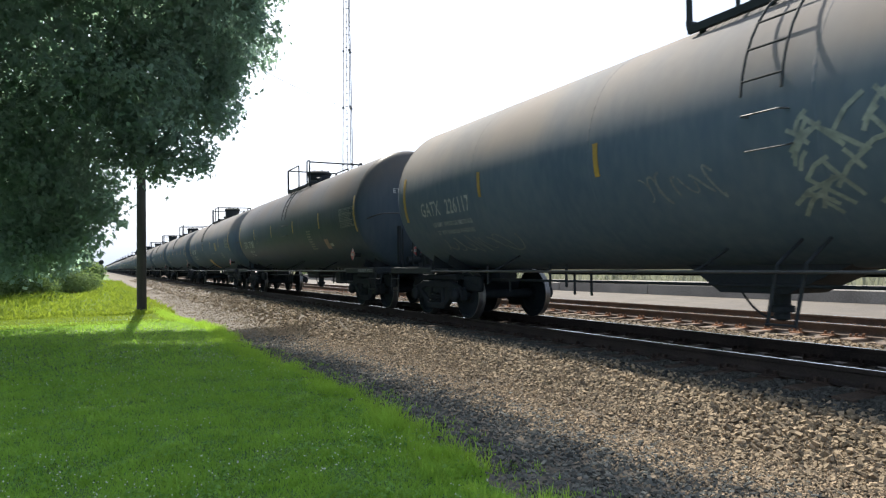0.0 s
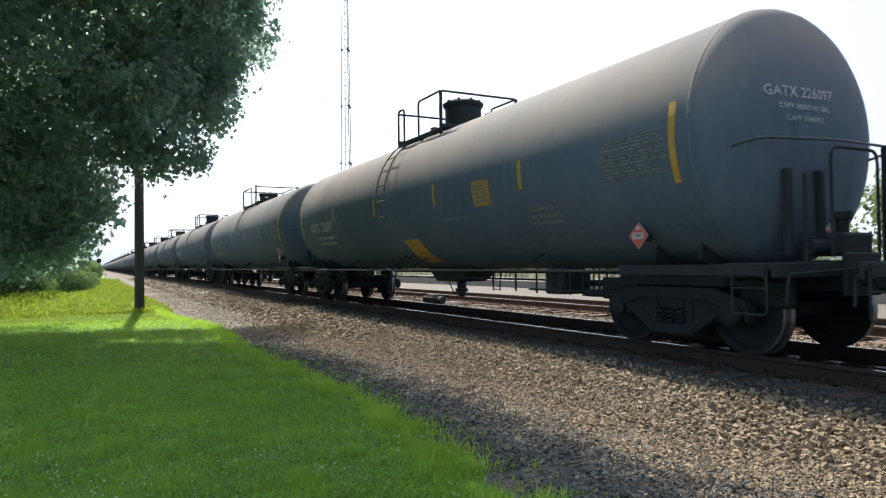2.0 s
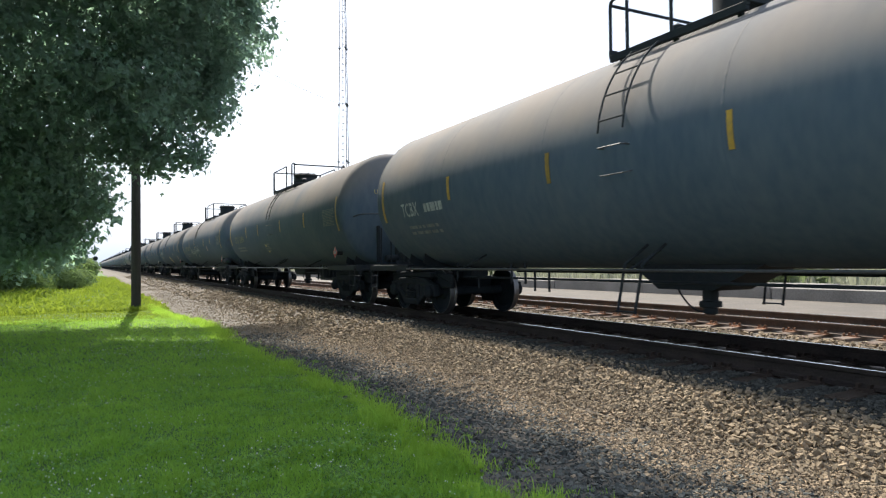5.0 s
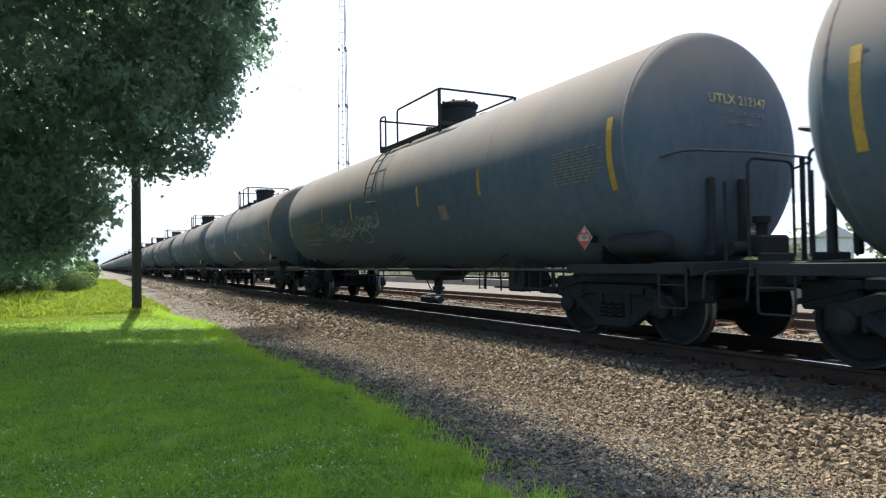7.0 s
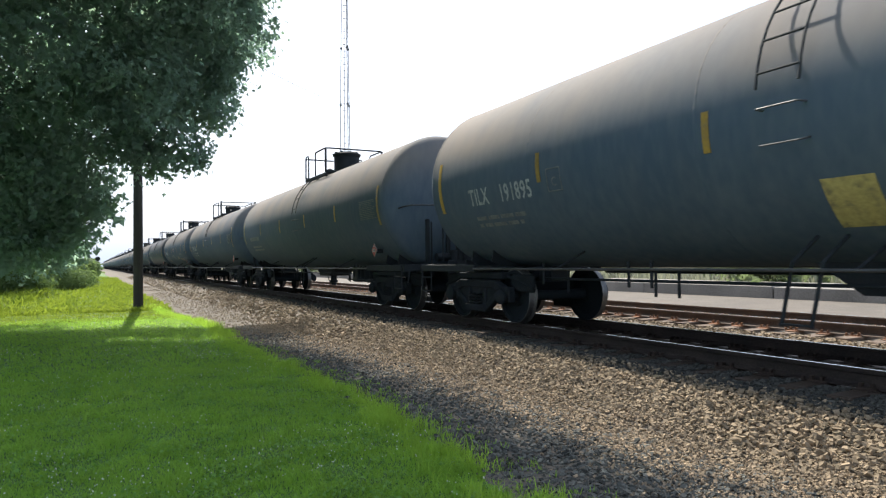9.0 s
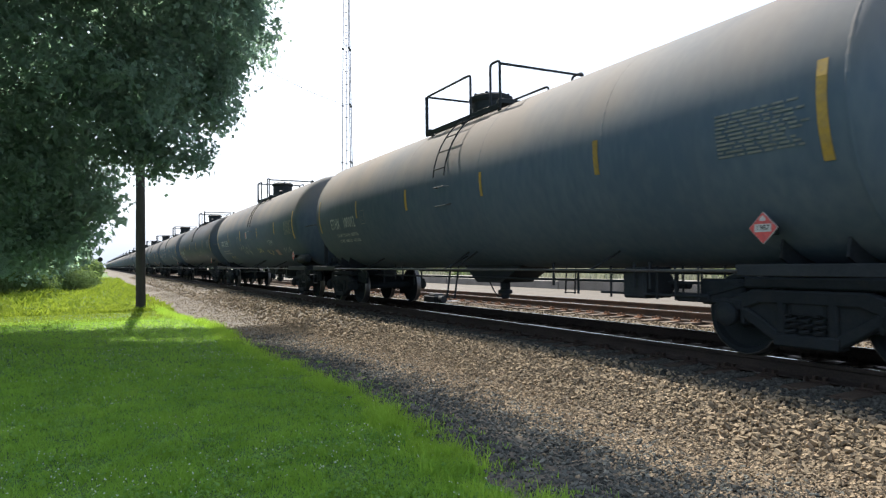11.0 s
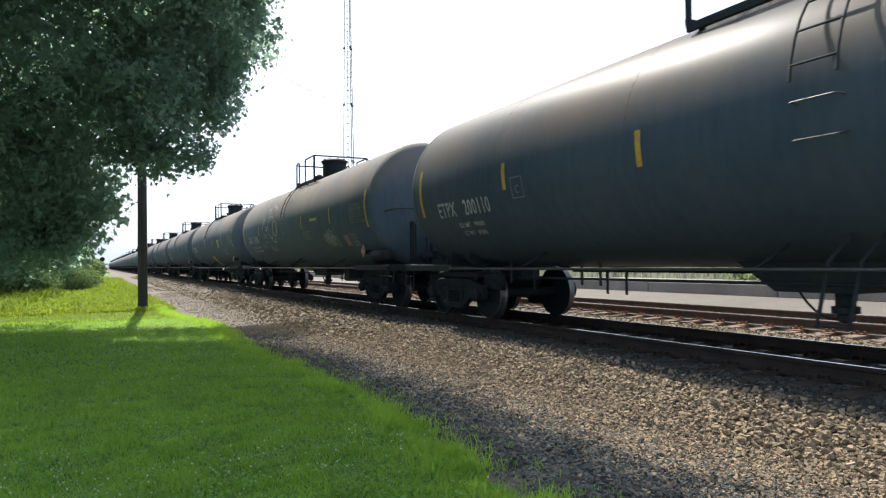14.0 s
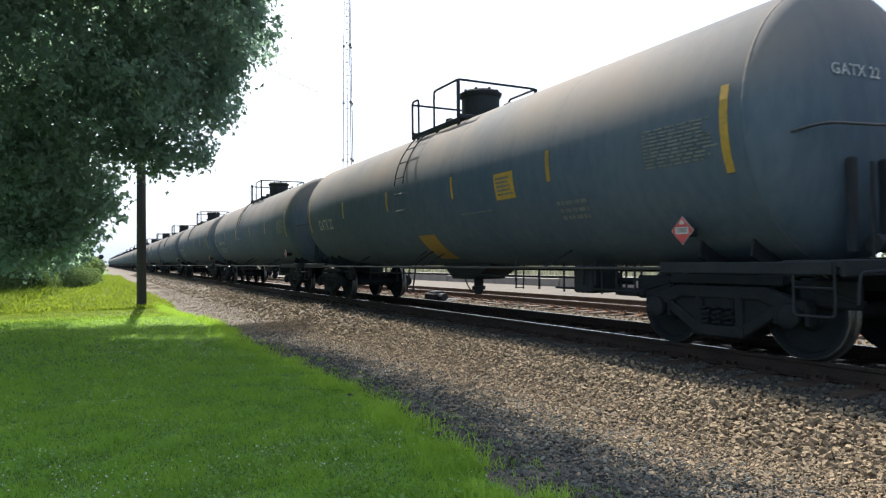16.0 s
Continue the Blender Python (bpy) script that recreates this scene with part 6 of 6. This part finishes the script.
# low concrete platform along the yard, in cast lengths
curb = tagged(new("loading_platform"), "low weathered concrete loading platform along the yard", "platform", kind="structure")
slabm = box(B(), (0, 0, 0), (4.0, 5.96, 0.46), 0.02)
first = part("slab", slabm, CONCRETE, curb)
for i in range(26):
    m = pose(22.4 + 0.04 * math.sin(i * 3.1), -6 + i * 6.0, -0.12 + 0.02 * math.sin(i * 1.7))
    if i == 0:
        first.matrix_basis = m
    else:
        shared("slab", first.data, curb, m)

# far side: weeds, trees, a pale shed, a distant ridge
y = -10 + 170 * NP.uniform(0, 1, 16000)
x = NP.uniform(24.8, 42, len(y))
blades("far_weeds", "pale green rank weeds behind the yard", x, y, NP.uniform(0.4, 1.3, len(x)), NP.uniform(0.06, 0.16, len(x)), HAZE_WEED, 0.8)
for i in range(14):
    build_bush("yard_bush", "pale green bush behind the yard", 31 + 5 * math.sin(i * 2.3), 2 + i * 8.5, 2.4, 2.2 + 0.5 * math.sin(i), 1000, 0.42, FAR_LEAF, 200 + i)
for i, (x, y, h, r) in enumerate(((50, 44, 7.2, 3.6), (56, 50, 8.2, 4.0), (47, 50, 6.0, 3.2), (50, 24.5, 7.0, 3.6), (57, 27, 7.6, 3.6), (60, 62, 8.0, 4.2), (54, 84, 7, 4), (60, 110, 8, 5))):
    build_tree("yard_tree", "pale green leafy tree beyond the yard", (x, y), 2.0, lobes_for(x, y, 1.2, h, r, 11, 120 + i), 3600, 0.46, FAR_LEAF, 0.22, 140 + i, spread=0.4, limbs=5)


def build_shed(x, y, w, d, h):
    z = ground_height(x, y)
    shed = tagged(new("shed"), "pale metal shed far beyond the yard", "shed")
    part("wall", box(B(), (x, y, z + h / 2), (w, d, h), 0.05), PALE_SIDING, shed)
    roof = B()
    slab(roof, [(-w / 2 - 0.4, 0), (w / 2 + 0.4, 0), (0, 1.6)], d + 0.8, Matrix.Translation((x, y + d / 2 + 0.4, z + h)) @ Matrix.Rotation(math.pi / 2, 4, "X"))
    part("roof", roof, GALV, shed)
    for k in range(4):
        win = part("window", box(B(), (x - w / 2 - 0.03, y - d / 2 + d * (k + 0.5) / 4, z + h * 0.55), (0.08, 1.4, 1.1), 0.01), WHITE_PLATE, shed)
        part("pane", box(B(), (x - w / 2 - 0.08, y - d / 2 + d * (k + 0.5) / 4, z + h * 0.55), (0.02, 1.2, 0.9)), DARK_GLASS, win)


build_shed(86, 62, 9, 16, 4.2)
build_shed(60, 132, 10, 22, 4.5)


def build_ridge():
    bm = B()
    rows = []
    n = 90
    for j, (dist, k) in enumerate(((2300, 0.0), (2550, 0.55), (2800, 1.0), (3050, 0.8))):
        row = []
        for i in range(n + 1):
            a = radians(24 + 82 * i / n)
            h = 205 + 60 * noise.noise((i * 0.06, 0, 0)) + 22 * noise.noise((i * 0.25, 5, 0)) + 7 * noise.noise((i * 1.1, 9, j))
            h *= min(1, i / 16) ** 0.8
            row.append(bm.verts.new((dist * math.sin(a), dist * math.cos(a), -2 + h * k)))
        rows.append(row)
    for a, b in zip(rows, rows[1:]):
        for i in range(n):
            bm.faces.new((a[i], a[i + 1], b[i + 1], b[i]))
    haze = material("hazy_wooded_ridge", (0.42, 0.50, 0.55), (0.50, 0.57, 0.61), rough=1.0, grain=0.02, stain=0.004, bump=0.0, spec=0.0)
    return tagged(part("far_ridge", bm, haze, smooth=True), "pale hazy wooded ridge on the horizon", "hill", kind="structure")


build_ridge()

# signal post far down the line
sig = tagged(new("signal_post"), "far railway signal on a slim post", "signal")
sig.location = (0.6, 118, ground_height(0.6, 118))
part("post", rod(B(), (0, 0, -0.1), (0, 0, 3.0), 0.07, 8), GALV, sig)
head = part("signal_head", turned(B(), [(0.34, -0.02), (0.36, 0), (0.34, 0.03)], 20, "Y", (0, -0.1, 2.9)), STEEL_BLACK, sig)
part("signal_hood", turned(B(), [(0.14, -0.2), (0.15, 0.0), (0.10, 0.02)], 14, "Y", (0, -0.12, 2.9)), STEEL_BLACK, head)


# ---- what moves: every car rolls towards the eye at an even speed, its wheels turn with it ----
def motions():
    for k, car in CARS.items():
        walk(car, [(t, car_pose(k, t)) for t in (0.0, 8.0, 16.0)])
        if k > 12:
            continue
        sets = [o for o in car.children if o.name.startswith("wheelset")]
        for ax in sets:
            y = ax.location.y
            a = random.Random(k * 7 + int(y * 10)).uniform(0, 360)
            walk(ax, [(i / 30, pose(0, y, WHEEL_R, a + math.degrees(SPEED * i / 30 / WHEEL_R))) for i in range(0, 481)])


motions()
